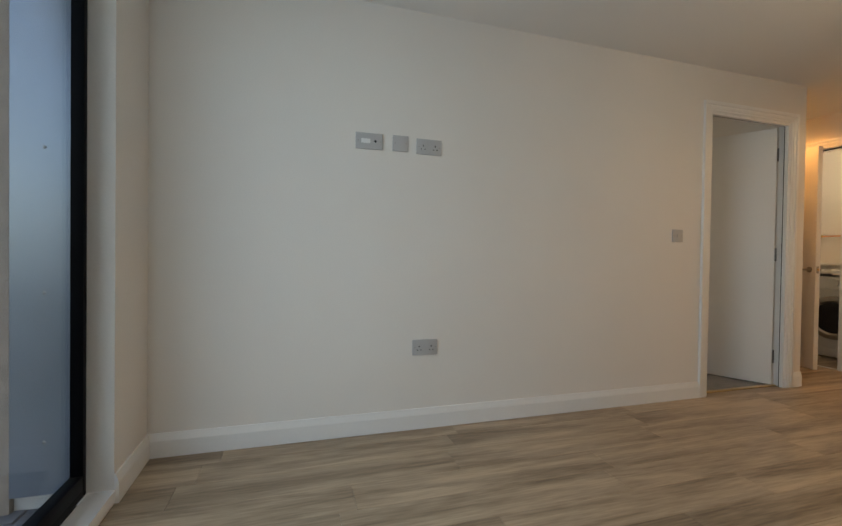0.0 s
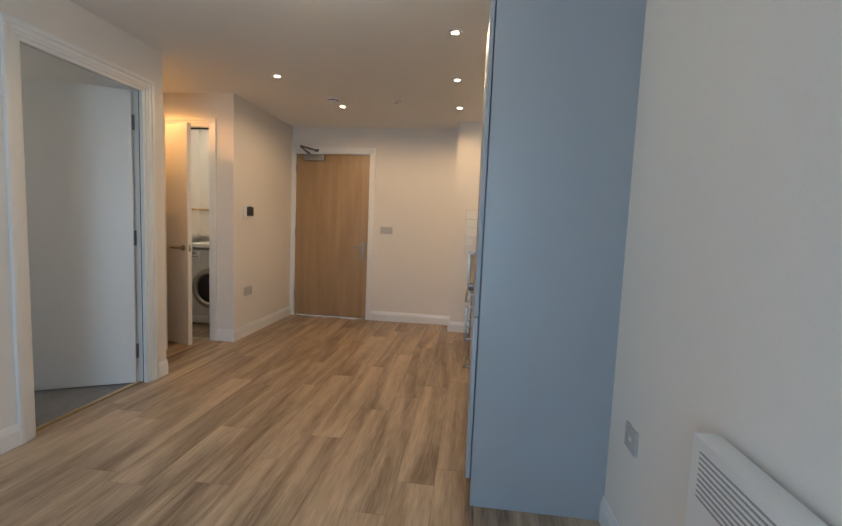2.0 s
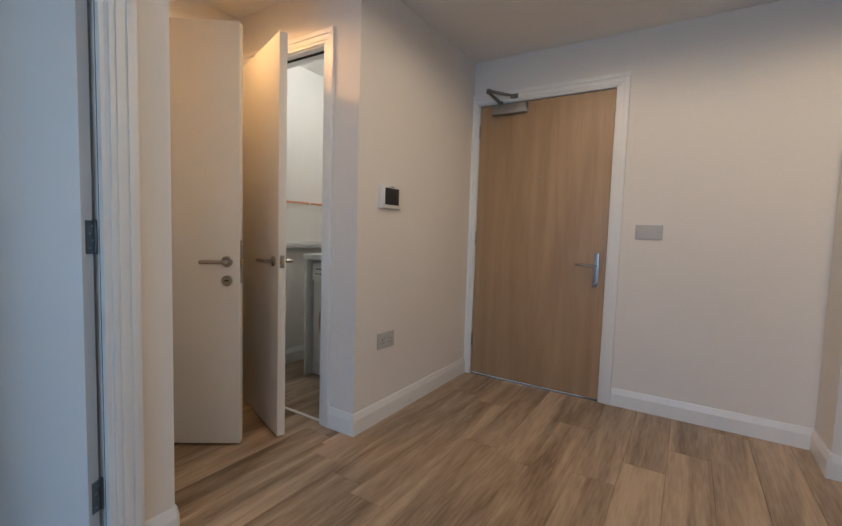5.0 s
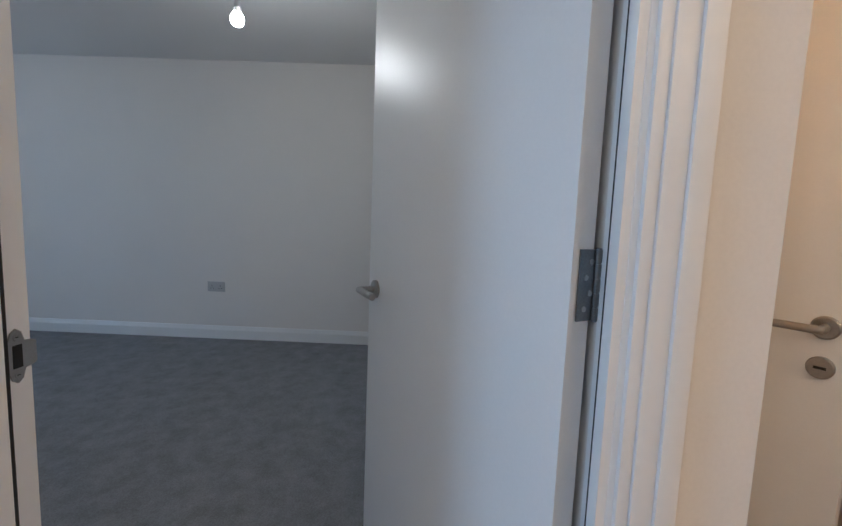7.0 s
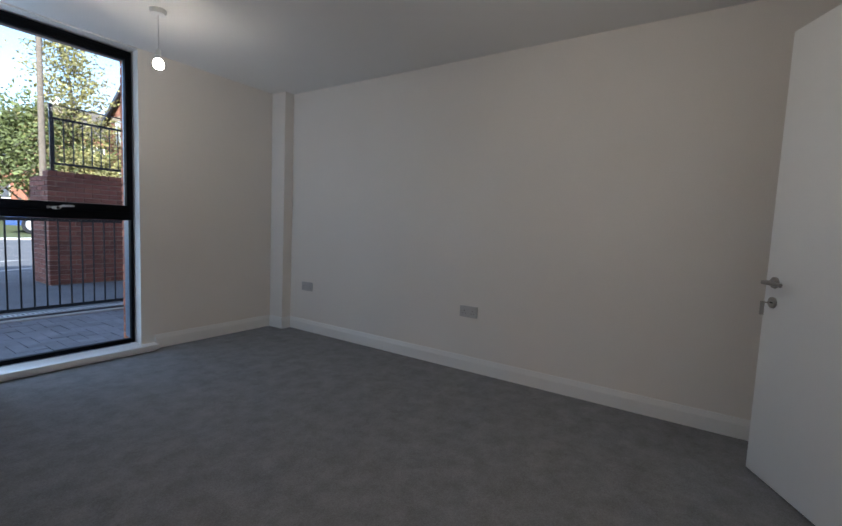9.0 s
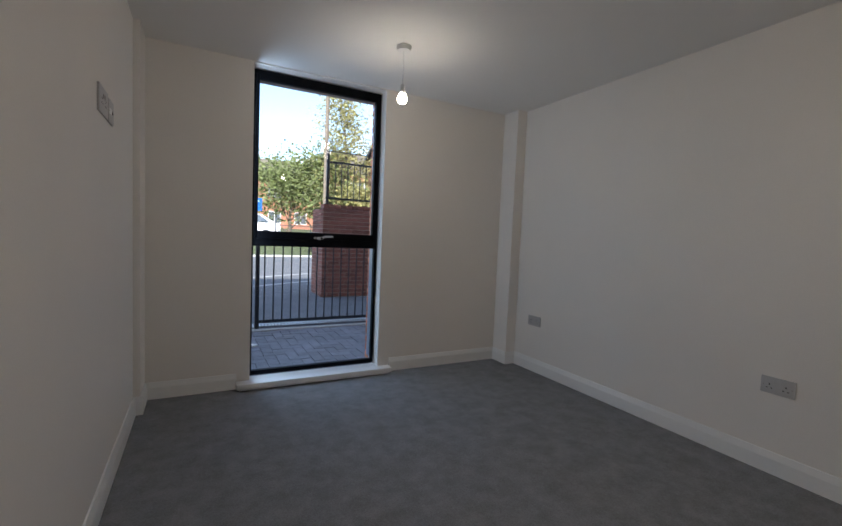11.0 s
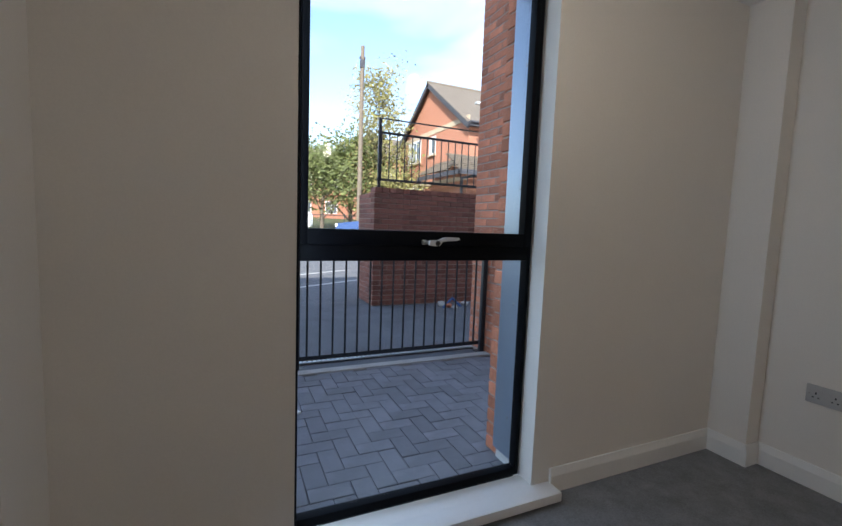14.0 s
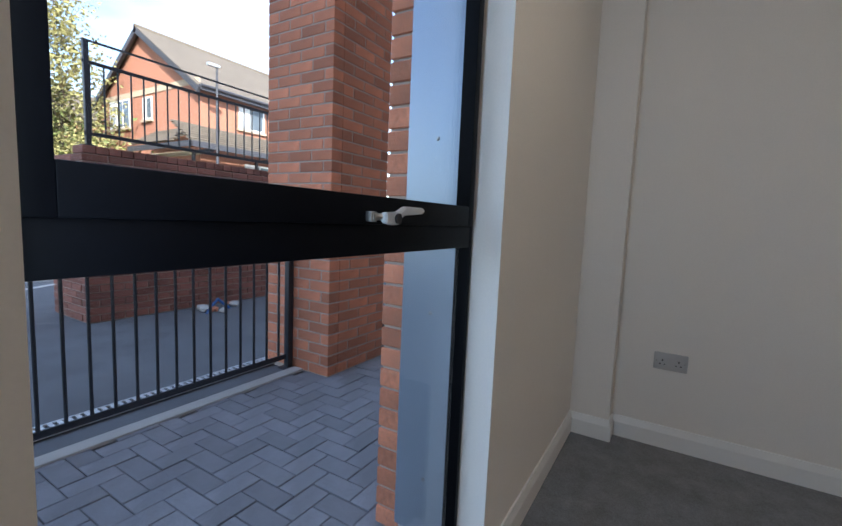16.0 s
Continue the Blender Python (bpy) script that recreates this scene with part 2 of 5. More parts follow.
M_RAIL = material("dark_painted_steel", (0.02, 0.024, 0.032), 0.4, vary=0.15, scale=30, bump=0.05)
M_GALV = material("galvanised_grating", (0.55, 0.56, 0.57), 0.45, 0.6, vary=0.1, bump=0.05)


# ---- mesh helpers ----
def box(bm, x0, x1, y0, y1, z0, z1, bevel=0.0):
    m = Matrix.LocRotScale(((x0 + x1) / 2, (y0 + y1) / 2, (z0 + z1) / 2), None, (abs(x1 - x0), abs(y1 - y0), abs(z1 - z0)))
    r = bmesh.ops.create_cube(bm, size=1, matrix=m)
    if bevel:
        edges = list({e for v in r["verts"] for e in v.link_edges})
        bmesh.ops.bevel(bm, geom=edges, offset=bevel, segments=2, affect="EDGES", profile=0.6)
    return bm


def boxes(*rows, bevel=0.0):
    bm = bmesh.new()
    for r in rows:
        box(bm, *r, bevel=bevel)
    return bm


def tube(bm, a, b, r, r2=None, seg=14, caps=True):
    a, b = Vector(a), Vector(b)
    d = b - a
    m = Matrix.Translation((a + b) / 2) @ d.to_track_quat("Z", "Y").to_matrix().to_4x4()
    bmesh.ops.create_cone(bm, cap_ends=caps, segments=seg, radius1=r, radius2=r if r2 is None else r2, depth=d.length, matrix=m)
    return bm


def lathe(bm, profile, seg=24, m=None):
    """A turned shape about z from (radius, height) pairs."""
    rings = []
    for r, z in profile:
        rings.append([bm.verts.new((r * math.cos(2 * math.pi * k / seg), r * math.sin(2 * math.pi * k / seg), z)) for k in range(seg)])
    for a, b in zip(rings, rings[1:]):
        for k in range(seg):
            bm.faces.new((a[k], a[(k + 1) % seg], b[(k + 1) % seg], b[k]))
    bm.faces.new(list(reversed(rings[0])))
    bm.faces.new(rings[-1])
    if m is not None:
        bmesh.ops.transform(bm, matrix=m, verts=[v for r in rings for v in r])
    return bm


def sweep(points, r, seg=10):
    """A round bar through the points."""
    bm = bmesh.new()
    for a, b in zip(points, points[1:]):
        tube(bm, a, b, r, seg=seg)
    for p in points[1:-1]:
        bmesh.ops.create_uvsphere(bm, u_segments=seg, v_segments=6, radius=r, matrix=Matrix.Translation(p))
    return bm


def mesh_of(name, bm, mat, smooth=False):
    me = bpy.data.meshes.new(name)
    bmesh.ops.recalc_face_normals(bm, faces=bm.faces)
    bm.to_mesh(me)
    bm.free()
    me.materials.append(mat)
    if smooth:
        me.polygons.foreach_set("use_smooth", [True] * len(me.polygons))
        me.set_sharp_from_angle(angle=radians(38))
    return me


def part(name, bm, mat, parent=None, label="", smooth=True, at=None):
    ob = new(name, mesh_of(name, bm, mat, smooth))
    if parent is not None:
        ob.parent = parent
    if at is not None:
        ob.matrix_basis = at
    if label:
        ob["label"] = label
    return ob


def thing(name, m, label, category, group="", kind=""):
    ob = new(name)
    ob.empty_display_size = 0.05
    ob.matrix_basis = m
    return tagged(ob, label, category, group, kind)


def structure(name, bm, mat, label, category, smooth=False):
    return tagged(part(name, bm, mat, smooth=smooth), label, category, kind="structure")


# ---- structure ----
structure("floor_sub", boxes((-0.10, XR + 0.2, -0.05, YB + 0.2, -0.10, -0.006), (XA - 0.3, -0.10, 4.5, YB + 0.2, -0.10, -0.006)), M_SUB, "dark underlay below the wood-effect planks", "floor")
structure("ceiling", boxes((XW - 0.2, XR + 0.2, YO, YB + 0.2, H, H + 0.15)), M_CEIL, "smooth white painted plaster ceiling", "ceiling")
structure("wall_divider", boxes((-TD, 0, YF, D0 - 0.03, 0, H), (-TD, 0, D0 - 0.03, D1 + 0.03, DH + 0.03, H), (-TD, 0, D1 + 0.03, YA0, 0, H)), M_WALL, "off-white painted partition wall with a bedroom doorway", "wall")
structure("wall_bedroom_end", boxes((XW, -2.88, YN, YA0, 0, H), (-2.88, -2.03, YN, YA0, DH + 0.03, H), (-2.03, -TD, YN, YA0, 0, H)), M_WALL, "off-white painted wall with a bathroom doorway", "wall")
structure("wall_bedroom_far", boxes((XW - 0.2, XW, YO + 0.1, YB + 0.2, 0, H)), M_WALL, "off-white painted plaster wall with a skirting board", "wall")
structure("wall_alcove_back", boxes((XA - T, XA, YA0, 4.64, 0, H), (XA - T, XA, 4.64, 5.40, DH + 0.03, H), (XA - T, XA, 5.40, YA1, 0, H)), M_WALL, "off-white painted alcove wall with a bathroom doorway", "wall")
structure("wall_laundry_front", boxes((-1.35, -1.00, YA1, YA1 + T, 0, H), (-1.00, -0.22, YA1, YA1 + T, DH + 0.03, H), (-0.22, 0, YA1, YA1 + T, 0, H)), M_WALL, "off-white painted wall with a laundry cupboard doorway", "wall")
structure("wall_hall", boxes((-T, 0, YA1 + T, YB, 0, H)), M_WALL, "off-white painted hall wall", "wall")
structure("wall_laundry_side", boxes((-1.35, -1.25, YA1 + T, YB, 0, H)), M_WALL, "white painted laundry cupboard side wall", "wall")
structure("wall_back", boxes((XW, 0.02, YB, YB + 0.2, 0, H), (0.02, 1.03, YB, YB + 0.2, 2.08, H), (1.03, XR + 0.2, YB, YB + 0.2, 0, H)), M_WALL, "off-white painted wall around the entrance door", "wall")
structure("wall_nib", boxes((2.07, XR, 6.50, YB, 0, H)), M_WALL, "off-white painted boxed pier at the worktop's end", "wall")
structure("wall_kitchen", boxes((XR, XR + 0.2, YO + 0.1, YB, 0, H)), M_WALL, "off-white painted wall behind the kitchen units", "wall")
facade = []
for a, c, lo, hi in ((XW, WX0, 0, 1), (WX1, LX0, 1, 1), (LX1, XR, 1, 0)):
    facade += [(a, c, YF - 0.13, YF, 0, H), (a + 0.045 * lo, c - 0.045 * hi, YF - 0.34, YF - 0.13, 0, H)]
for a, c in ((WX0, WX1), (LX0, LX1)):
    facade += [(a, c, YF - 0.13, YF, 0, WZ0), (a, c, YF - 0.34, YF, WZ1, H), (a - 0.045, c + 0.045, YF - 0.34, YF - 0.13, -0.10, -0.012)]
structure("wall_facade", boxes(*facade), M_WALL, "off-white painted inner face of the outside wall", "wall")
structure("column_corner", boxes((XW, XW + 0.105, YF, YF + 0.198, 0, H)), M_WALL, "off-white painted boxed column in the bedroom corner", "column")
structure("column_inner", boxes((-0.112, -TD, YF, YF + 0.25, 0, H)), M_WALL, "off-white painted boxed column beside the partition", "column")
structure("carpet", boxes((XW, -0.07, 0, D0, -0.05, 0.002), (XW, -0.07, D0, D1, -0.05, 0.002), (XW, -TD, D1, YA0, -0.05, 0.001), (XW, XA - 0.10, YA0, YA1, -0.05, 0.0), (XW, -1.35, YA1, YB, -0.05, 0.0)), M_CARPET, "dark grey short-pile bedroom carpet", "carpet")

# ---- skirting boards ----
def skirting(name, a, b, h=0.115, d=0.016):
    """A board from a to b on the plan; the wall lies on its right hand side."""
    a, b = Vector((*a, 0)), Vector((*b, 0))
    n = (b - a).length
    bm = bmesh.new()
    prof = [(0, 0), (d, 0), (d, h - 0.035), (d * 0.72, h - 0.018), (d * 0.45, h), (0, h)]
    ends = []
    for x in (0, n):
        ends.append([bm.verts.new((x, y, z)) for y, z in prof])
    for k in range(len(prof)):
        j = (k + 1) % len(prof)
        bm.faces.new((ends[0][k], ends[0][j], ends[1][j], ends[1][k]))
    bm.faces.new(list(reversed(ends[0])))
    bm.faces.new(ends[1])
    ob = structure(name, bm, M_GLOSS, "white gloss skirting board along the wall", "skirting")
    ang = math.degrees(math.atan2((b - a).y, (b - a).x))
    ob.matrix_basis = pose(a.x, a.y, 0.001, 0, 0, ang)
    return ob


for a, b, n in (((0, D0 - 0.078), (0, YF), (1, 0)), ((LX0, YF), (0.0, YF), (0, 1)), ((0, YA0), (0, D1 + 0.078), (1, 0)), ((0, YB), (0, YA1 - 0.016), (1, 0)), ((0.0, YA1), (-0.17, YA1), (0, -1)),
                ((2.07, YB), (1.075, YB), (0, -1)), ((2.07, 6.484), (2.07, YB), (-1, 0)), ((2.30, 6.5), (2.07, 6.5), (0, -1)), ((XR, YF), (XR, 3.44), (-1, 0)), ((XA, YA0), (0, YA0), (0, 1)),
                ((-1.25, 6.8), (-1.25, 5.62), (1, 0)), ((XW, YF + 0.198), (XW, YN), (1, 0)), ((XW + 0.121, YF + 0.198), (XW, YF + 0.198), (0, 1)), ((XW + 0.105, YF), (XW + 0.105, YF + 0.198), (1, 0)),
                ((WX0 - 0.10, YF), (XW + 0.105, YF), (0, 1)), ((-0.112, YF), (WX1 + 0.09, YF), (0, 1)), ((-0.112, YF + 0.25), (-0.112, YF), (-1, 0)), ((-TD, YF + 0.25), (-0.128, YF + 0.25), (0, 1)),
                ((-TD, D0 - 0.078), (-TD, YF + 0.25), (-1, 0)), ((-1.98, YN), (-TD, YN), (0, -1))):
    left = Vector((-(b[1] - a[1]), b[0] - a[0]))
    skirting("baseboard", *((a, b) if left.dot(Vector(n)) > 0 else (b, a)))


# ---- door sets ----
def doorset(name, m, w, h, t, label, leaf=""):
    """Lining, stop and moulded architraves of a doorway; local x along the wall, y into it."""
    root = thing(name, m, label, "door frame", kind="structure")
    part("lining", boxes((-0.030, 0, -0.002, t + 0.002, 0, h), (w, w + 0.030, -0.002, t + 0.002, 0, h), (-0.030, w + 0.030, -0.002, t + 0.002, h, h + 0.03), bevel=0.001), M_GLOSS, root)
    if leaf:
        a, b, c, d = (0.0, t - 0.048, t - 0.048, t - 0.042) if leaf == "back" else (0.048, t, 0.042, 0.048)
        for nm, y0, y1, e, mat in (("door_stop", a, b, 0.012, M_GLOSS), ("seal", c, d, 0.0115, M_SLOT)):
            part(nm, boxes((0, e, y0, y1, 0, h), (w - e, w, y0, y1, 0, h), (e, w - e, y0, y1, h - e, h)), mat, root, "black rubber door seal" if nm == "seal" else "")
    for side, y, s in (("front", 0, -1), ("back", t, 1)):
        for leg in ("left", "right", "head"):
            bm = bmesh.new()
            for u0, u1, d in ((0.008, 0.024, 0.010), (0.024, 0.052, 0.014), (0.052, 0.078, 0.019)):
                ya, yb = sorted((y, y + s * d))
                if leg == "left":
                    box(bm, -u1, -u0, ya, yb, 0, h + u0, bevel=0.002)
                elif leg == "right":
                    box(bm, w + u0, w + u1, ya, yb, 0, h + u0, bevel=0.002)
                else:
                    box(bm, -u1, w + u1, ya, yb, h + u0, h + u1, bevel=0.002)
            part("architrave", bm, M_GLOSS, root)
    return root


def lever(parent, x, y, s, z, back, lock=True):
    """Round-bar lever on a rose, standing out to the side s; back: the way that the lever points along x."""
    bm = bmesh.new()
    lathe(bm, [(0.0265, 0), (0.0265, 0.007), (0.023, 0.010)], 28, Matrix.Translation((x, y, z)) @ Matrix.Rotation(radians(90 * s * -1), 4, "X"))
    rose = part("rose", bm, M_STEEL, parent, "brushed steel round rose")
    bar = sweep([(x, y + s * 0.005, z), (x, y + s * 0.052, z), (x + back * 0.075, y + s * 0.056, z), (x + back * 0.108, y + s * 0.052, z - 0.002)], 0.0095, 14)
    part("door_handle", bar, M_STEEL, parent, "brushed steel lever handle")
    if lock:
        bm = bmesh.new()
        lathe(bm, [(0.0255, 0), (0.0255, 0.007), (0.022, 0.010)], 28, Matrix.Translation((x, y, z - 0.092)) @ Matrix.Rotation(radians(90 * s * -1), 4, "X"))
        esc = part("lock_rose", bm, M_STEEL, parent, "brushed steel keyhole rose")
        part("keyhole", boxes((x - 0.011, x + 0.011, y + s * 0.0102 - 0.001, y + s * 0.0102 + 0.001, z - 0.095, z - 0.089)), M_SLOT, esc)


def hinge(parent, y_pin, leaf_side, z):
    bm = bmesh.new()
    for k in range(5):
        tube(bm, (0.0, y_pin, z - 0.05 + 0.0205 * k), (0.0, y_pin, z - 0.05 + 0.0205 * k + 0.018), 0.0065, seg=12)
    tube(bm, (0, y_pin, z - 0.052), (0, y_pin, z + 0.052), 0.004, seg=10)
    ya, yb = sorted((y_pin, y_pin + leaf_side * 0.034))
    box(bm, 0.0005, 0.003, ya, yb, z - 0.05, z + 0.05)
    h = part("hinge", bm, M_HINGE, parent, "dull steel butt hinge")
    bm = bmesh.new()
    for dz in (-0.033, -0.011, 0.011, 0.033):
        tube(bm, (-0.0008, y_pin + leaf_side * (0.022 if dz in (-0.033, 0.011) else 0.013), z + dz), (0.0012, y_pin + leaf_side * (0.022 if dz in (-0.033, 0.011) else 0.013), z + dz), 0.0042, seg=10)
    part("screw", bm, M_STEEL, h)


def leaf_door(name, m, w, h, y0, y1, pin, label, hz=0.92, locks=(True, True), mat=None, key=False, forend=0.105):
    """A door leaf hung at local x = 0, from y0 to y1."""
    root = thing(name, m, label, "door", kind="structure")
    part("leaf", boxes((0.004, w, y0, y1, 0.010, h), bevel=0.0015), mat or M_DOOR, root)
    lever(root, w - 0.058, y0, -1, hz, -1, locks[0])
    lever(root, w - 0.058, y1, 1, hz, -1, locks[1])
    for z in (0.23, 1.045, 1.84):
        hinge(root, pin, 1 if pin <= y0 else -1, z)
    mid = (y0 + y1) / 2
    part("latch_plate", boxes((w, w + 0.0015, mid - 0.011, mid + 0.011, hz - forend, hz + forend), bevel=0.0006), M_STEEL, root, "steel latch forend on the door's edge")
    part("latch_bolt", boxes((w + 0.0015, w + 0.012, mid - 0.006, mid + 0.006, hz - 0.010, hz + 0.012), bevel=0.002), M_BRASS, root)
    if key:
        bm = sweep([(w - 0.058, pin + 0.01, hz - 0.092), (w - 0.058, pin + 0.045, hz - 0.092)], 0.003, 8)
        box(bm, w - 0.060, w - 0.056, pin + 0.030, pin + 0.048, hz - 0.150, hz - 0.086, bevel=0.001)
        part("key", bm, M_STEEL, root, "steel key left in the lock")
    return root


doorset("door_frame_bedroom", pose(0, D0, 0, 0, 0, 90), D1 - D0, DH, TD, "white gloss moulded frame round the bedroom doorway", "back")
leaf_door("door_1", pose(-TD - 0.003, D1 - 0.006, 0, 0, 0, 208.2), 0.785, 2.045, 0.002, 0.042, -0.004, "white painted flush bedroom door standing half open", locks=(False, False))
doorset("door_frame_bathroom", pose(XA, 4.67, 0, 0, 0, 90), 0.73, DH, T, "white gloss moulded frame round the bathroom doorway", "front")
leaf_door("door_2", pose(XA + 0.024, 4.67, 0, 0, 0, 35.5), 0.725, 2.045, 0.002, 0.042, -0.004, "white painted flush bathroom door standing ajar")
doorset("door_frame_laundry", pose(-0.97, YA1, 0), 0.72, DH, T, "white gloss moulded frame round the laundry cupboard", "front")
leaf_door("door_3", pose(-0.968, YA1 - 0.024, 0, 0, 0, -19.0), 0.712, 2.045, 0.002, 0.042, -0.004, "white painted flush laundry cupboard door standing ajar", locks=(False, False), forend=0.032)
doorset("door_frame_ensuite", pose(-2.85, YN, 0), 0.79, DH, YA0 - YN, "white gloss moulded frame round the second bathroom doorway", "front")
leaf_door("door_4", pose(-2.07, YN - 0.024, 0, 0, 0, 207), 0.762, 2.045, -0.042, -0.002, 0.004, "white painted flush door with a key, standing ajar", key=True)

# threshold strips and the strike plate
structure("threshold_bedroom", boxes((-0.085, -0.050, D0, D1, 0.0, 0.007), bevel=0.003), M_BRASS, "brass-coloured metal threshold strip at the carpet's edge", "threshold")
structure("threshold_laundry", boxes((-0.97, -0.25, YA1 + 0.01, YA1 + 0.03, 0.0, 0.005), bevel=0.002), M_GLOSS, "thin pale threshold strip at the laundry cupboard", "threshold")
bm = bmesh.new()
outline = [(-0.0415, 0.022), (-0.0415, -0.022), (-0.046, -0.034), (-0.0535, -0.039), (-0.061, -0.034), (-0.0655, -0.020), (-0.076, -0.019), (-0.083, -0.016), (-0.083, 0.016), (-0.076, 0.019), (-0.0655, 0.020), (-0.061, 0.034), (-0.0535, 0.039), (-0.046, 0.034)]
rings = [[bm.verts.new((x, D0 + y, 0.915 + z)) for x, z in outline] for y in (0.0004, 0.0028)]
bm.faces.new(rings[1])
bm.faces.new(list(reversed(rings[0])))
for k in range(len(outline)):
    j = (k + 1) % len(outline)
    bm.faces.new((rings[0][k], rings[1][k], rings[1][j], rings[0][j]))
bmesh.ops.recalc_face_normals(bm, faces=bm.faces)
strike = tagged(part("strike_plate", bm, M_STEEL, smooth=False), "brushed steel rounded strike plate on the bedroom door jamb", "strike plate")
part("bolt_hole", boxes((-0.061, -0.047, D0 + 0.0024, D0 + 0.0034, 0.898, 0.931)), M_SLOT, strike)
for dz in (-0.027, 0.027):
    screw = part("screw", lathe(bmesh.new(), [(0.0052, 0), (0.0048, 0.0008), (0.0015, 0.0004)], 14, Matrix.Translation((-0.0535, D0 + 0.0028, 0.915 + dz)) @ Matrix.Rotation(radians(-90), 4, "X")), M_STEEL, strike)
    part("screw_slot", boxes((-0.0560, -0.0510, D0 + 0.0032, D0 + 0.0039, 0.9145 + dz, 0.9155 + dz)), M_SLOT, screw)

# entrance door
doorset("door_frame_entrance", pose(0.05, YB, 0), 0.945, 2.05, 0.2, "white gloss moulded frame round the entrance door")
oak = thing("door_5", pose(0.05, YB + 0.012, 0), "closed light oak veneer entrance door with steel fittings", "door", kind="structure")
part("leaf", boxes((0.003, 0.942, 0, 0.045, 0.008, 2.044), bevel=0.0015), M_OAK, oak)
part("handle_plate", boxes((0.868, 0.902, -0.009, 0, 0.765, 0.99), bevel=0.003), M_STEEL, oak, "brushed steel long backplate")
part("door_handle", sweep([(0.885, -0.005, 0.905), (0.885, -0.055, 0.905), (0.83, -0.060, 0.907), (0.765, -0.055, 0.912)], 0.009, 12), M_STEEL, oak, "brushed steel lever handle")
part("thumb_turn", boxes((0.872, 0.898, -0.030, -0.009, 0.775, 0.80), bevel=0.004), M_STEEL, oak, "steel thumb turn")
part("spyhole", lathe(bmesh.new(), [(0.008, 0), (0.008, 0.004), (0.005, 0.005)], 16, Matrix.Translation((0.475, 0, 1.51)) @ Matrix.Rotation(radians(90), 4, "X")), M_STEEL, oak, "small steel spyhole")
part("closer_body", boxes((0.11, 0.37, -0.045, 0, 1.965, 2.035), bevel=0.004), M_STEEL, oak, "silver door closer body")
arm = bmesh.new()
for a, b in (((0.17, -0.026, 2.046), (0.115, -0.130, 2.105)), ((0.115, -0.130, 2.113), (0.270, -0.030, 2.085))):
    tube(arm, a, b, 0.0125, 0.010, seg=10)
tube(arm, (0.17, -0.026, 2.030), (0.17, -0.026, 2.058), 0.017)
tube(arm, (0.115, -0.130, 2.096), (0.115, -0.130, 2.124), 0.015)
box(arm, 0.245, 0.30, -0.036, -0.019, 2.07, 2.10, bevel=0.003)
part("closer_arm", arm, M_HINGE, oak, "dark steel folding closer arm")
for z in (0.27, 1.06, 1.86):
    bm = bmesh.new()
    tube(bm, (0.001, -0.005, z - 0.05), (0.001, -0.005, z + 0.05), 0.0075, seg=12)
    part("hinge", bm, M_STEEL, oak)
for z in (0.30, 0.93, 1.62):
    part("keep", boxes((0.9425, 0.946, -0.010, 0.006, z - 0.03, z + 0.03), bevel=0.001), M_STEEL, oak)


# ---- electrical plates ----
def plate(name, m, w, h, label, category, kind, group="", tone=None):
    """A moulded plate on a wall: local x along it, -y out of it."""
    root = thing(name, m, label, category, group)
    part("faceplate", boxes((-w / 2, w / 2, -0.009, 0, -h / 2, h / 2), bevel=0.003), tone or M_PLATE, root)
    for x in (-w / 2 + 0.013, w / 2 - 0.013):
        bm = bmesh.new()
        tube(bm, (x, -0.0098, 0), (x, -0.0088, 0), 0.0035, seg=10)
        part("screw", bm, M_STEEL, root)
    if kind == "socket":
        for cx in (-0.036, 0.036):
            bm = boxes((cx - 0.003, cx + 0.003, -0.0096, -0.0088, 0.001, 0.010), (cx - 0.014, cx - 0.007, -0.0096, -0.0088, -0.017, -0.012), (cx + 0.007, cx + 0.014, -0.0096, -0.0088, -0.017, -0.012))
            part("socket_holes", bm, M_SLOT, root)
            sx = cx * 0.42
            part("rocker_switch", boxes((sx - 0.006, sx + 0.006, -0.0125, -0.009, 0.008, 0.026), bevel=0.001), M_PLATE, root)
    elif kind == "switch":
        n = 2 if w > 0.1 else 1
        for k in range(n):
            sx = (k - (n - 1) / 2) * 0.03
            part("rocker_switch", boxes((sx - 0.007, sx + 0.007, -0.013, -0.009, -0.012, 0.012), bevel=0.001), M_PLATE, root)
    elif kind == "aerial":
        part("aerial_hole", lathe(bmesh.new(), [(0.007, 0), (0.007, 0.002), (0.003, 0.0015)], 14, Matrix.Translation((w * 0.22, -0.0085, 0)) @ Matrix.Rotation(radians(90), 4, "X")), M_SLOT, root)
        part("label_strip", boxes((-0.045, 0.005, -0.0096, -0.0088, -0.012, 0.012)), M_GLOSS, root)
    elif kind == "spur":
        part("fuse_holder", boxes((-0.010, 0.010, -0.0115, -0.009, -0.008, 0.008), bevel=0.001), M_PLASTIC, root)
    return root


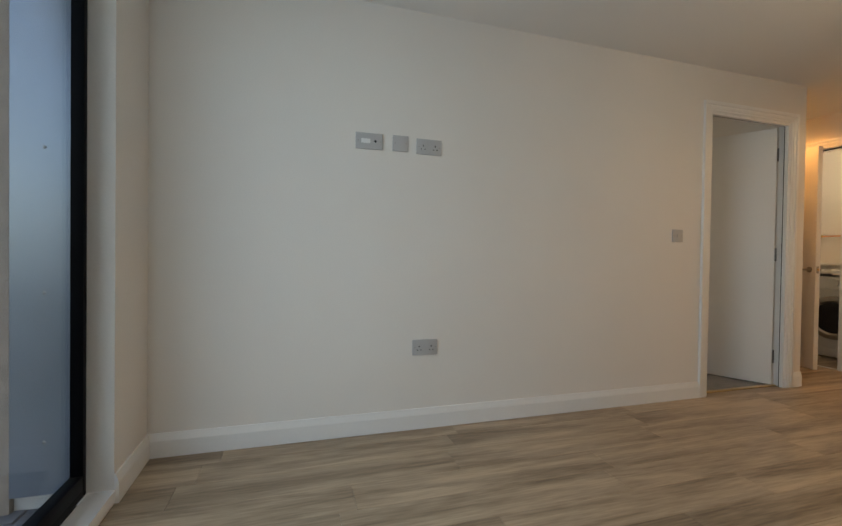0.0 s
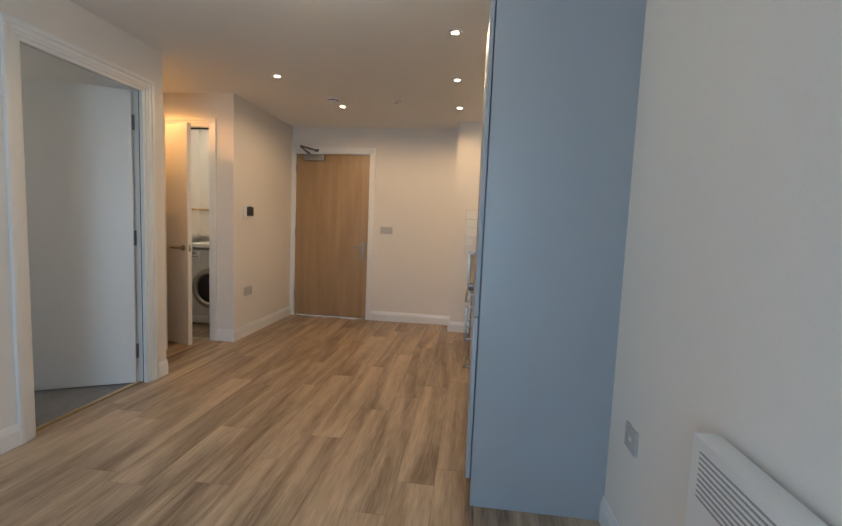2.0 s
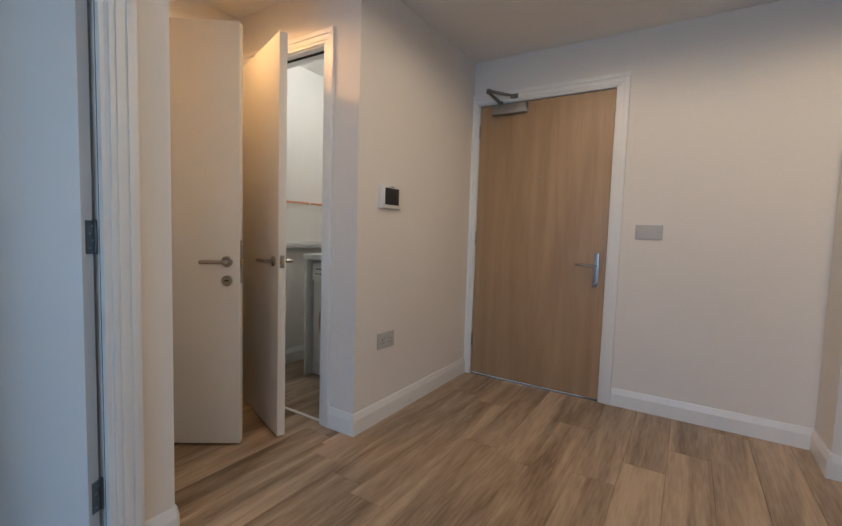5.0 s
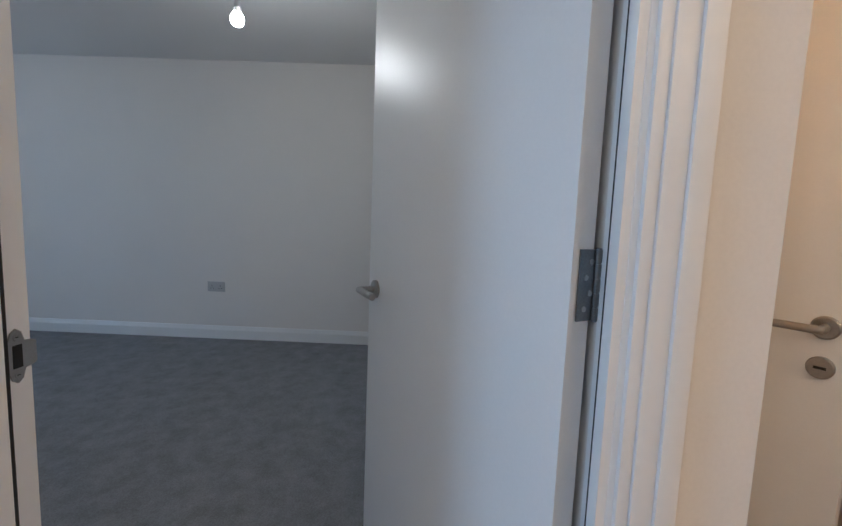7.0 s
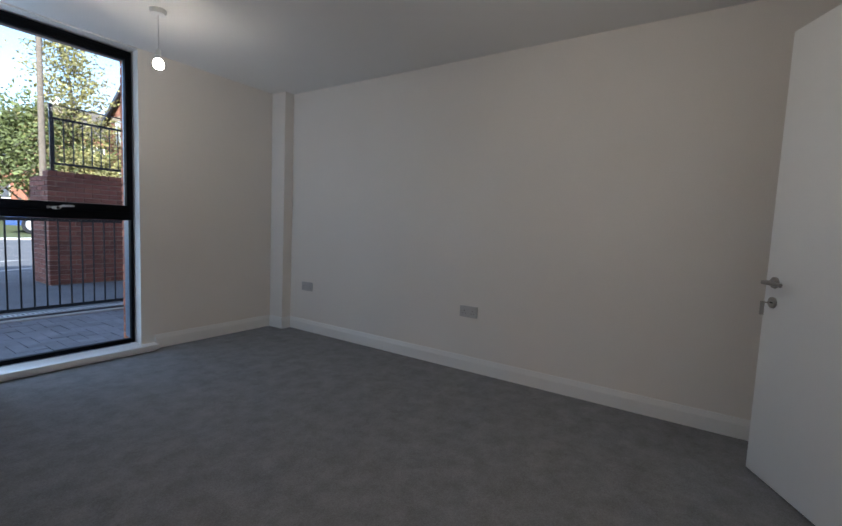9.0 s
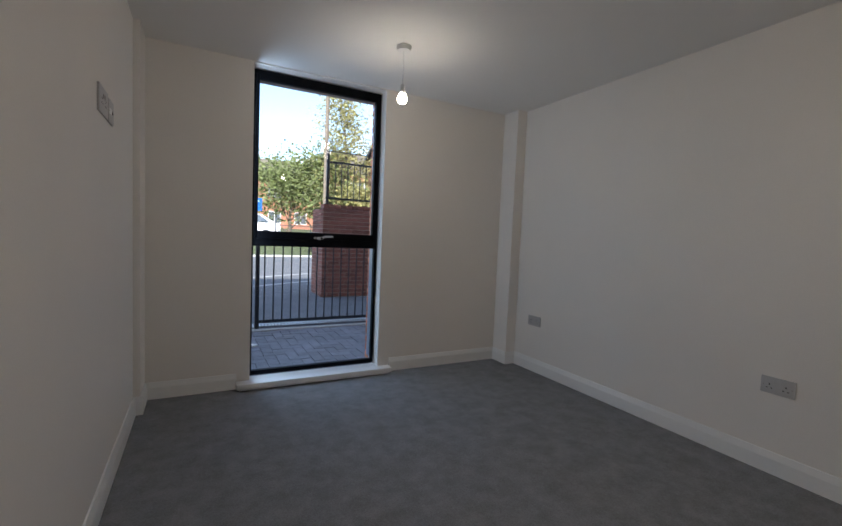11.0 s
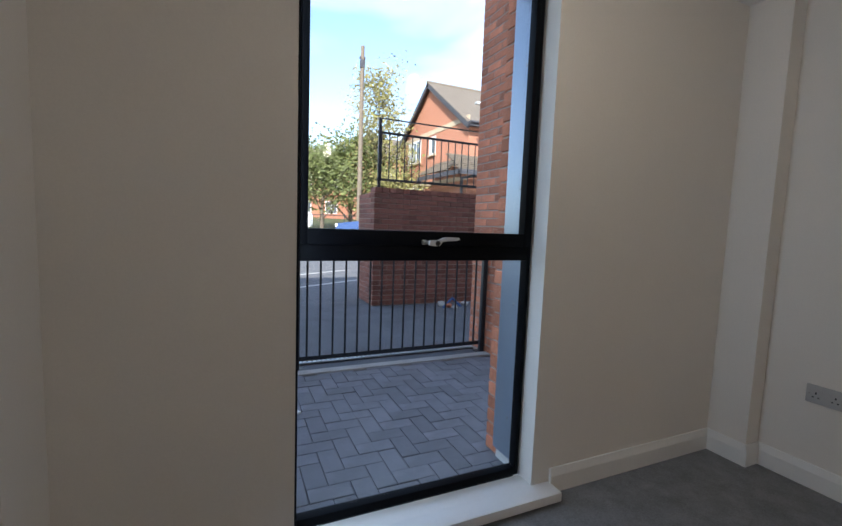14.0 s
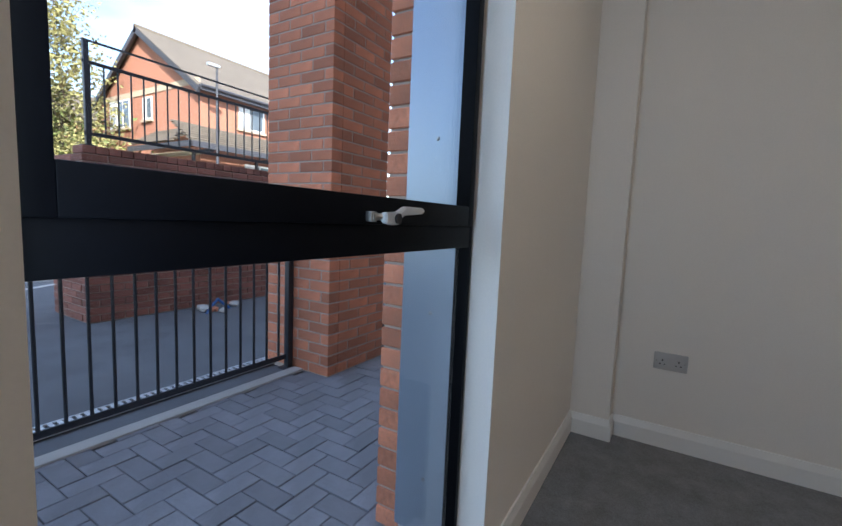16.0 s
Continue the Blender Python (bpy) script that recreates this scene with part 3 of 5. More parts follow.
SOC = "white plastic double socket on the wall"
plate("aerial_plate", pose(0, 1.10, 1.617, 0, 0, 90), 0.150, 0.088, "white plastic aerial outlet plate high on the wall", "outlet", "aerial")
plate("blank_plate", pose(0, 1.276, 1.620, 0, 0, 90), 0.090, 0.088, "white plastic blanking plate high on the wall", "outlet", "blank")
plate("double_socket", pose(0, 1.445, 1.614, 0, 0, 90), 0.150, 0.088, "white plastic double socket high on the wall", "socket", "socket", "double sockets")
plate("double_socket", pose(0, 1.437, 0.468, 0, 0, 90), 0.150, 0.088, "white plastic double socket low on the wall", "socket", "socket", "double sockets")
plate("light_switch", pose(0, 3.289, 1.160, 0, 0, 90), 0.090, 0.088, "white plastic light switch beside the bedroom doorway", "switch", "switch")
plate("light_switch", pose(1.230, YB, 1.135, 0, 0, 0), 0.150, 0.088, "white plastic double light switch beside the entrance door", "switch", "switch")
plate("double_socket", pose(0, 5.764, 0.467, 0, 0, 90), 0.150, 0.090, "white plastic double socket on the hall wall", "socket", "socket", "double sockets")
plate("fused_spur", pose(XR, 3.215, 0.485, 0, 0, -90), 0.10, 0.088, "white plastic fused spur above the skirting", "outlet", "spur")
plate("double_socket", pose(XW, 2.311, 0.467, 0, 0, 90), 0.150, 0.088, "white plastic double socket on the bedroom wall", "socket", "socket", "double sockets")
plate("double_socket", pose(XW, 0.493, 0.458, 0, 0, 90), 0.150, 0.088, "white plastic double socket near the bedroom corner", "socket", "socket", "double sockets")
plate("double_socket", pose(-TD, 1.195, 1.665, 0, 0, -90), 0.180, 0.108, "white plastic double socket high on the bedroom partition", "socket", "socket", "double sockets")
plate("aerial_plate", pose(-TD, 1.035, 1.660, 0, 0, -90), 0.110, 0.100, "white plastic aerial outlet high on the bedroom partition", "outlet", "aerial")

inter = thing("entry_phone", pose(0, 5.762, 1.285, 0, 0, 90), "white wall-mounted entry panel with a dark screen", "intercom")
part("casing", boxes((-0.090, 0.090, -0.024, 0, -0.066, 0.060), bevel=0.006), M_PLASTIC, inter)
part("screen", boxes((-0.062, 0.066, -0.026, -0.0235, -0.046, 0.046), bevel=0.001), M_DARK, inter, "dark glass screen")
part("button", boxes((-0.02, 0.02, -0.0255, -0.0235, 0.051, 0.055)), M_DARK, inter)
tie = sweep([(0.02, 5.93, 0.03), (0.035, 5.95, 0.045), (0.05, 5.96, 0.030), (0.03, 5.99, 0.028), (0.025, 6.00, 0.050)], 0.0025, 6)
tagged(part("loose_cable", tie, M_PLASTIC), "short white cable end above the hall skirting", "cable")

# ---- ceiling fittings ----
def pendant(m, cord, label, group="pendant bulbs"):
    """A bare bulb on a cord below a ceiling rose; local origin on the ceiling."""
    root = thing("pendant_lamp", m, label, "lamp", group)
    part("ceiling_rose", lathe(bmesh.new(), [(0.008, -0.030), (0.042, -0.028), (0.048, -0.010), (0.048, 0.0)], 28), M_PLASTIC, root)
    part("cord", tube(bmesh.new(), (0, 0, -0.028), (0, 0, -cord), 0.003, seg=8), M_PLASTIC, root)
    z = -cord
    part("lamp_holder", lathe(bmesh.new(), [(0.019, z - 0.062), (0.019, z - 0.040), (0.015, z - 0.036), (0.015, z - 0.006), (0.006, z)], 20), M_PLASTIC, root)
    prof = [(0.014, z - 0.060), (0.022, z - 0.066), (0.0285, z - 0.078), (0.031, z - 0.092), (0.0285, z - 0.107), (0.020, z - 0.118), (0.004, z - 0.123)]
    part("bulb", lathe(bmesh.new(), list(reversed(prof)), 24), M_BULB, root, "glowing frosted bulb")
    return root


pendant(pose(1.465, 3.219, H), 0.215, "white pendant with a bare lit bulb in the living room")
pendant(pose(-1.57, 0.83, H), 0.235, "white pendant with a bare lit bulb by the bedroom window")
pendant(pose(-1.55, 3.225, H), 0.262, "white pendant with a bare lit bulb in the bedroom")


def downlight(x, y, group="downlights"):
    root = thing("downlight", pose(x, y, H), "round white recessed downlight, lit warm", "ceiling light", group)
    part("bezel", lathe(bmesh.new(), [(0.020, -0.0015), (0.030, -0.006), (0.043, -0.004), (0.044, 0.0), (0.020, 0.0)], 28), M_PLASTIC, root)
    part("lens", lathe(bmesh.new(), [(0.001, -0.0025), (0.019, -0.0025), (0.019, -0.001), (0.001, -0.001)], 24), M_SPOT, root, "glowing round lens")


for x, y in ((0.64, 5.053), (0.921, 5.907), (2.115, 4.312), (2.098, 5.134), (2.095, 5.925), (-0.56, 5.07)):
    downlight(x, y)


def alarm(x, y, label, r=0.055):
    root = thing("smoke_alarm", pose(x, y, H), label, "smoke alarm")
    part("base", lathe(bmesh.new(), [(r * 0.95, -0.016), (r, -0.012), (r, 0)], 28), M_PLASTIC, root)
    part("dome", lathe(bmesh.new(), [(0.004, -0.048), (r * 0.45, -0.046), (r * 0.72, -0.036), (r * 0.80, -0.016)], 28), M_PLASTIC, root)
    part("vent_ring", lathe(bmesh.new(), [(r * 0.805, -0.024), (r * 0.815, -0.022), (r * 0.805, -0.019)], 28), M_DARK, root)


alarm(0.910, 5.650, "round white smoke alarm on the hall ceiling", 0.066)
alarm(-1.835, 1.79, "round white smoke alarm on the bedroom ceiling")
sens = thing("ceiling_sensor", pose(1.503, 5.723, H), "small round white sprinkler plate on the ceiling", "ceiling plate")
part("plate", lathe(bmesh.new(), [(0.034, -0.016), (0.044, -0.012), (0.046, 0)], 24), M_PLASTIC, sens)
part("nozzle", lathe(bmesh.new(), [(0.004, -0.022), (0.012, -0.020), (0.012, -0.016)], 16), M_STEEL, sens)


# ---- kitchen ----
def d_handle(parent, a, b, out, r=0.006):
    """A square-bar handle between two points, standing out along a vector."""
    a, b, o = Vector(a), Vector(b), Vector(out)
    bm = bmesh.new()
    for p, q in ((a, a + o), (b, b + o), (a + o, b + o)):
        lo = [min(p[k], q[k]) - r for k in range(3)]
        hi = [max(p[k], q[k]) + r for k in range(3)]
        box(bm, lo[0], hi[0], lo[1], hi[1], lo[2], hi[2], bevel=0.001)
    return part("handle", bm, M_STEEL, parent, "brushed steel bar handle")


FX = 2.30   # face of the doors
tall = thing("tall_cabinet", pose(0, 0, 0), "tall pale grey laminate kitchen housing unit", "cabinet")
part("body", boxes((FX + 0.022, XR, 3.472, 4.047, 0.12, 2.15)), M_UNIT, tall)
part("end_panel", boxes((FX + 0.0245, XR, 3.446, 3.469, 0.0, 2.155), bevel=0.001), M_UNIT, tall)
part("plinth", boxes((FX + 0.06, FX + 0.078, 3.47, 4.047, 0.002, 0.12)), M_UNIT, tall)
low = part("door", boxes((FX, FX + 0.019, 3.449, 4.046, 0.125, 0.838), bevel=0.0015), M_UNIT, tall)
upp = part("door", boxes((FX, FX + 0.019, 3.449, 4.046, 0.844, 2.152), bevel=0.0015), M_UNIT, tall)
d_handle(low, (FX, 3.985, 0.60), (FX, 3.985, 0.78), (-0.032, 0, 0))
d_handle(upp, (FX, 3.985, 0.90), (FX, 3.985, 1.08), (-0.032, 0, 0))


def base_unit(y0, y1, drawers, label):
    root = thing("base_cabinet", pose(0, y0, 0), label, "cabinet", "base cabinets")
    w = y1 - y0
    part("body", boxes((FX + 0.022, XR, 0.001, w - 0.001, 0.14, 0.862)), M_UNIT, root)
    part("plinth", boxes((FX + 0.06, FX + 0.078, 0.001, w - 0.001, 0.002, 0.14)), M_UNIT, root)
    if drawers:
        edges = [0.145, 0.40, 0.655, 0.855]
        for a, b in zip(edges, edges[1:]):
            d = part("drawer_front", boxes((FX, FX + 0.019, 0.003, w - 0.003, a, b - 0.004), bevel=0.0015), M_UNIT, root)
            d_handle(d, (FX, w / 2 - 0.09, b - 0.05), (FX, w / 2 + 0.09, b - 0.05), (-0.032, 0, 0))
    else:
        d = part("door", boxes((FX, FX + 0.019, 0.003, w - 0.003, 0.145, 0.855), bevel=0.0015), M_UNIT, root)
        d_handle(d, (FX, 0.07, 0.64), (FX, 0.07, 0.82), (-0.032, 0, 0))
    return root


base_unit(4.05, 4.65, True, "pale grey base cabinet with three drawers")
base_unit(5.25, 5.85, False, "pale grey base cabinet with one door")
base_unit(5.85, 6.49, False, "pale grey base cabinet beside the pier")
oven = thing("oven", pose(0, 4.65, 0), "built-in steel and black glass oven below the worktop", "oven")
part("body", boxes((FX + 0.022, XR, 0.002, 0.598, 0.14, 0.862)), M_UNIT, oven)
part("plinth", boxes((FX + 0.06, FX + 0.078, 0.002, 0.598, 0.002, 0.14)), M_UNIT, oven)
part("control_panel", boxes((FX - 0.004, FX + 0.019, 0.004, 0.596, 0.745, 0.855), bevel=0.002), M_STEEL, oven, "steel control panel")
od = part("oven_door", boxes((FX - 0.004, FX + 0.019, 0.004, 0.596, 0.265, 0.740), bevel=0.002), M_DARK, oven, "black glass oven door")
d_handle(od, (FX - 0.004, 0.06, 0.69), (FX - 0.004, 0.54, 0.69), (-0.038, 0, 0), 0.008)
part("filler_panel", boxes((FX, FX + 0.019, 0.004, 0.596, 0.145, 0.260), bevel=0.0015), M_UNIT, oven)
for y in (0.12, 0.24, 0.36, 0.48):
    bm = tube(bmesh.new(), (FX - 0.004, y, 0.80), (FX - 0.028, y, 0.80), 0.018, 0.016, seg=18)
    part("knob", bm, M_STEEL, oven, "steel control knob")
tagged(part("worktop", boxes((FX - 0.03, XR, 4.05, 6.498, 0.864, 0.904), bevel=0.003), M_TOP), "dark brown laminate worktop over the base cabinets", "worktop")
hob = thing("hob", pose(2.60, 4.95, 0.904), "black glass hob set in the worktop", "hob")
part("glass", boxes((-0.25, 0.25, -0.29, 0.29, 0, 0.006), bevel=0.002), M_DARK, hob)
for x in (-0.254, 0.25):
    part("trim", boxes((x, x + 0.004, -0.29, 0.29, 0, 0.007)), M_STEEL, hob)
sink = thing("sink", pose(2.60, 5.95, 0.904), "stainless steel inset sink with a drainer", "sink")
part("rim", boxes((-0.25, 0.25, -0.45, -0.43, 0, 0.008), (-0.25, 0.25, 0.43, 0.45, 0, 0.008), (-0.25, -0.23, -0.43, 0.43, 0, 0.008), (0.23, 0.25, -0.43, 0.43, 0, 0.008), bevel=0.003), M_STEEL, sink)
part("drainer", boxes((-0.23, 0.23, -0.43, 0.02, 0.001, 0.004), *[(-0.20, 0.20, -0.40 + 0.06 * k, -0.385 + 0.06 * k, 0.004, 0.007) for k in range(7)]), M_STEEL, sink)
part("bowl", boxes((-0.23, 0.23, 0.02, 0.43, 0.0005, 0.002), (-0.23, -0.22, 0.02, 0.43, 0.001, 0.006), (0.22, 0.23, 0.02, 0.43, 0.001, 0.006)), M_STEEL, sink)
part("tap", sweep([(0.20, 0.0, 0.0), (0.20, 0.0, 0.26), (0.16, 0.05, 0.31), (0.08, 0.12, 0.30), (0.06, 0.14, 0.24)], 0.010, 12), M_STEEL, sink, "curved steel mixer tap")
for y0, y1 in ((5.25, 5.85), (5.85, 6.49)):
    wu = thing("wall_cabinet", pose(0, y0, 0), "pale grey wall cabinet above the worktop", "cabinet", "wall cabinets")
    w = y1 - y0
    part("body", boxes((2.612, XR, 0.001, w - 0.001, 1.42, 2.15)), M_UNIT, wu)
    wd = part("door", boxes((2.590, 2.609, 0.003, w - 0.003, 1.415, 2.15), bevel=0.0015), M_UNIT, wu)
    d_handle(wd, (2.590, 0.06, 1.46), (2.590, 0.06, 1.64), (-0.032, 0, 0))
hood = thing("cooker_hood", pose(0, 4.65, 0), "pale steel cooker hood above the hob", "hood")
part("canopy", boxes((2.50, XR, 0.002, 0.598, 1.55, 1.62), bevel=0.004), M_STEEL, hood)
part("chimney", boxes((2.68, XR, 0.18, 0.42, 1.62, H - 0.002)), M_STEEL, hood)

M_VENT = material("shadowed_vent", (0.30, 0.30, 0.31), 0.6, bump=0)
heat = thing("panel_heater", pose(XR, 0, 0), "slim white electric panel heater with a slotted grille", "heater")
part("casing", boxes((-0.075, -0.015, 2.07, 2.70, 0.33, 0.765), bevel=0.010), M_PLASTIC, heat)
for y in (2.18, 2.55):
    part("bracket", boxes((-0.015, 0, y, y + 0.04, 0.40, 0.68)), M_STEEL, heat)
part("end_cap", boxes((-0.078, -0.014, 2.055, 2.115, 0.325, 0.768), bevel=0.008), M_PLASTIC, heat, "white end cap with the controls")
for k in range(9):
    part("slot", boxes((-0.0762, -0.0745, 2.125, 2.66, 0.630 + 0.0128 * k, 0.6345 + 0.0128 * k)), M_VENT, heat)

# ---- laundry cupboard ----
wm = thing("washing_machine", pose(-0.875, 6.02, 0), "white front-loading washing machine below a white worktop", "washing machine")
part("body", boxes((0, 0.595, 0.012, 0.56, 0.015, 0.845), bevel=0.008), M_PLASTIC, wm)
part("control_panel", boxes((0.004, 0.591, -0.006, 0.014, 0.715, 0.838), bevel=0.006), M_PLASTIC, wm)
part("drawer", boxes((0.03, 0.17, -0.011, -0.005, 0.735, 0.825), bevel=0.003), M_PLASTIC, wm, "white detergent drawer")
part("dial", tube(bmesh.new(), (0.33, -0.005, 0.778), (0.33, -0.028, 0.778), 0.028, 0.025, seg=24), M_PLASTIC, wm)
part("marking", boxes((0.05, 0.13, -0.0122, -0.0108, 0.800, 0.808), (0.04, 0.07, -0.0122, -0.0108, 0.765, 0.772), (0.08, 0.11, -0.0122, -0.0108, 0.765, 0.772), (0.12, 0.15, -0.0122, -0.0108, 0.765, 0.772)), M_DARK, wm, "dark printed markings")
turn = Matrix.Translation((0.300, 0.012, 0.42)) @ Matrix.Rotation(radians(90), 4, "X")
wdoor = part("door_ring", lathe(bmesh.new(), [(0.225, 0.0), (0.222, 0.022), (0.205, 0.034), (0.175, 0.036), (0.160, 0.022), (0.160, 0.0)], 40, turn), M_STEEL, wm, "chrome porthole ring")
part("door_glass", lathe(bmesh.new(), [(0.160, 0.004), (0.159, 0.018), (0.135, 0.030), (0.080, 0.020), (0.01, 0.012)], 40, turn), M_DARK, wdoor, "dark domed porthole glass")
part("kick_plate", boxes((0.01, 0.585, 0.0, 0.012, 0.02, 0.10), bevel=0.003), M_PLASTIC, wm)
for x in (0.05, 0.545):
    part("foot", tube(bmesh.new(), (x, 0.06, 0.0), (x, 0.06, 0.02), 0.02, seg=14), M_DARK, wm)
top = thing("laundry_worktop", pose(0, 0, 0), "white laminate worktop on a side panel over the washing machine", "worktop")
part("top", boxes((-0.935, -T, 5.985, 6.808, 0.872, 0.910), bevel=0.003), M_GLOSS, top)
part("side_panel", boxes((-0.930, -0.910, 5.995, 6.60, 0.002, 0.872)), M_GLOSS, top)
tagged(part("pipe_ledge", boxes((-1.25, -1.19, 5.62, 6.808, 0.955, 0.985), (-1.19, -T, 6.75, 6.808, 0.955, 0.985), (-1.25, -1.20, 5.62, 6.80, 0.935, 0.955), bevel=0.004), M_GLOSS), "white boxed ledge along the laundry walls", "ledge")
pipe = thing("copper_pipe", pose(0, 0, 0), "bare copper pipe run along the laundry walls", "pipe")
part("run", sweep([(-1.222, 5.62, 1.30), (-1.222, 6.775, 1.30), (-0.12, 6.775, 1.30)], 0.0085, 12), M_COPPER, pipe)
for a, b, r in (((-1.222, 6.45, 1.30), (-1.222, 6.55, 1.30), 0.012), ((-1.222, 6.62, 1.30), (-1.222, 6.70, 1.30), 0.013), ((-1.19, 6.775, 1.30), (-1.10, 6.775, 1.30), 0.013)):
    part("fitting", tube(bmesh.new(), a, b, r), M_BRASS, pipe, "brass pipe fitting")
for y in (5.9, 6.3):
    part("clip", boxes((-1.25, -1.212, y - 0.008, y + 0.008, 1.29, 1.31)), M_PLASTIC, pipe)
boil = thing("water_heater", pose(-0.50, 6.81, 0), "white boxed water heater on the laundry wall", "heater")
part("casing", boxes((0.0, 0.36, -0.16, 0, 1.08, 1.72), bevel=0.008), M_PLASTIC, boil)
part("dial_panel", boxes((0.08, 0.28, -0.164, -0.16, 1.12, 1.20)), M_DARK, boil, "dark control strip")
part("outlet_pipe", sweep([(0.10, -0.08, 1.08), (0.10, -0.08, 0.99)], 0.008), M_COPPER, boil)


# ---- windows ----
def window(name, x0, x1, label, mullions=(), full=False):
    root = thing(name, pose(0, YF, 0), label, "window", kind="structure")
    ya, yb = -0.130, -0.086
    zt, zb, zm = WZ1 - 0.012, 0.062, 1.055
    f, fs, s = 0.034, 0.019, 0.028
    bm = boxes((x0, x0 + fs, ya, yb, zb, zt), (x1 - fs, x1, ya, yb, zb, zt), (x0 + fs, x1 - fs, ya, yb, zb, zb + f), (x0 + fs, x1 - fs, ya, yb, zt - f, zt), bevel=0.002)
    if not full:
        box(bm, x0 + fs, x1 - fs, ya, yb, zm, zm + 0.061, bevel=0.002)
    for x in mullions:
        box(bm, x - 0.035, x + 0.035, ya, yb, zb + f, zt - f, bevel=0.002)
    part("window_frame", bm, M_FRAME, root)
    edges = [x0 + fs, *mullions, x1 - fs]
    for k, (a, b) in enumerate(zip(edges, edges[1:])):
        a, b = a + (0.035 if k else 0), b - (0.035 if k < len(edges) - 2 else 0)
        za, zc = (zb + f + 0.002 if full else zm + 0.060), zt - f - 0.002
        part("sash", boxes((a + 0.002, a + s, ya + 0.010, yb + 0.008, za, zc), (b - s, b - 0.002, ya + 0.010, yb + 0.008, za, zc), (a + s, b - s, ya + 0.010, yb + 0.008, za, za + 0.055), (a + s, b - s, ya + 0.010, yb + 0.008, zc - 0.034, zc), bevel=0.002), M_FRAME, root, "black opening sash")
        p = part("pane", boxes((a + s - 0.004, b - s + 0.004, -0.112, -0.106, za + 0.052, zc - 0.030)), M_GLASS, root, "clear window glass", smooth=False)
        p.visible_shadow = False
        if full:
            continue
        q = part("pane", boxes((a - 0.004, b + 0.004, -0.108, -0.102, zb + f - 0.004, zm + 0.004)), M_GLASS, root, "clear window glass", smooth=False)
        q.visible_shadow = False
    sill = boxes((x0 - 0.02, x1 + 0.02, -0.086, 0.004, 0.014, 0.056))
    if not full:
        box(sill, x0 - 0.105, x1 + 0.095, 0.002, 0.094, 0.016, 0.058, bevel=0.006)
        box(sill, x0 - 0.085, x1 + 0.075, 0.002, 0.070, 0.0, 0.016)
    part("window_sill", sill, M_GLOSS, root, "white gloss low window board")
    part("outer_sill", boxes((x0 - 0.03, x1 + 0.03, -0.185, -0.120, 0.0, 0.014), bevel=0.003), M_FRAME, root)
    for a, b in ((x0 - 0.058, x0 - 0.036), (x1 + 0.036, x1 + 0.058)):
        part("flashing", boxes((a, b, -0.345, -0.132, 0.06, zt), bevel=0.002), M_FLASH, root, "grey-blue metal jamb flashing")
    for xs, s in ((x0 - 0.036, 1), (x1 + 0.036, -1)):
        for z in (0.26, 0.83, 1.38, 1.94):
            part("rivet", lathe(bmesh.new(), [(0.007, 0), (0.006, 0.002), (0.002, 0.0035)], 12, Matrix.Translation((xs, -0.235, z)) @ Matrix.Rotation(radians(90 * s), 4, "Y")), M_STEEL, root)
    return root


win = window("window_1", WX0 + 0.010, WX1 - 0.0005, "tall black-framed bedroom window with a low fixed pane")
hx, hy, hz = -1.266, -0.036, 1.130
bm = boxes((hx + 0.020, hx + 0.038, hy - 0.006, hy + 0.008, hz - 0.009, hz + 0.009), bevel=0.003)
tube(bm, (hx + 0.029, hy + 0.006, hz), (hx + 0.005, hy + 0.018, hz), 0.006)
wh = part("window_handle", bm, M_STEEL, win, "silver locking window handle")
bm = bmesh.new()
outline = [(0.018, -0.010), (-0.004, -0.014), (-0.026, -0.012), (-0.038, 0.004), (-0.106, 0.009), (-0.113, 0.015), (-0.106, 0.021), (-0.046, 0.021), (-0.022, 0.010), (0.018, 0.008)]
fr_, bk_ = [bm.verts.new((hx + x, hy + 0.026, hz + z)) for x, z in outline], [bm.verts.new((hx + x, hy + 0.012, hz + z)) for x, z in outline]
bm.faces.new(fr_)
bm.faces.new(list(reversed(bk_)))
for k in range(len(outline)):
    j = (k + 1) % len(outline)
    bm.faces.new((fr_[k], bk_[k], bk_[j], fr_[j]))
bmesh.ops.recalc_face_normals(bm, faces=bm.faces)
bmesh.ops.bevel(bm, geom=list(bm.edges), offset=0.0025, segments=2, affect="EDGES")
part("lever", bm, M_CHROME, wh, "silver cranked lever")
part("lock_barrel", lathe(bmesh.new(), [(0.0095, 0), (0.0095, 0.004), (0.004, 0.003)], 16, Matrix.Translation((hx - 0.016, hy + 0.0255, hz - 0.002)) @ Matrix.Rotation(radians(-90), 4, "X")), M_DARK, wh, "dark round lock barrel")
window("window_2", LX0 + 0.016, LX1 - 0.016, "wide black-framed full-height living room window", (1.235,), True)

# ---- outside ----
INSIDE = set(scene.collection.objects)
def strip(name, pts, mat, label, category):
    """One sheet of ground from a profile of (y, z) pairs."""
    bm = bmesh.new()
    rows = [[bm.verts.new((x, y, z)) for x in (-900, -60, -12, 0, 12, 60, 900)] for y, z in pts]
    for a, b in zip(rows, rows[1:]):
        for k in range(len(a) - 1):
            bm.faces.new((a[k], a[k + 1], b[k + 1], b[k]))
    return structure(name, bm, mat, label, category)


def ground_z(y):
    return -0.025 if y > -9 else -0.025 + 0.055 * min(-9 - y, 26)


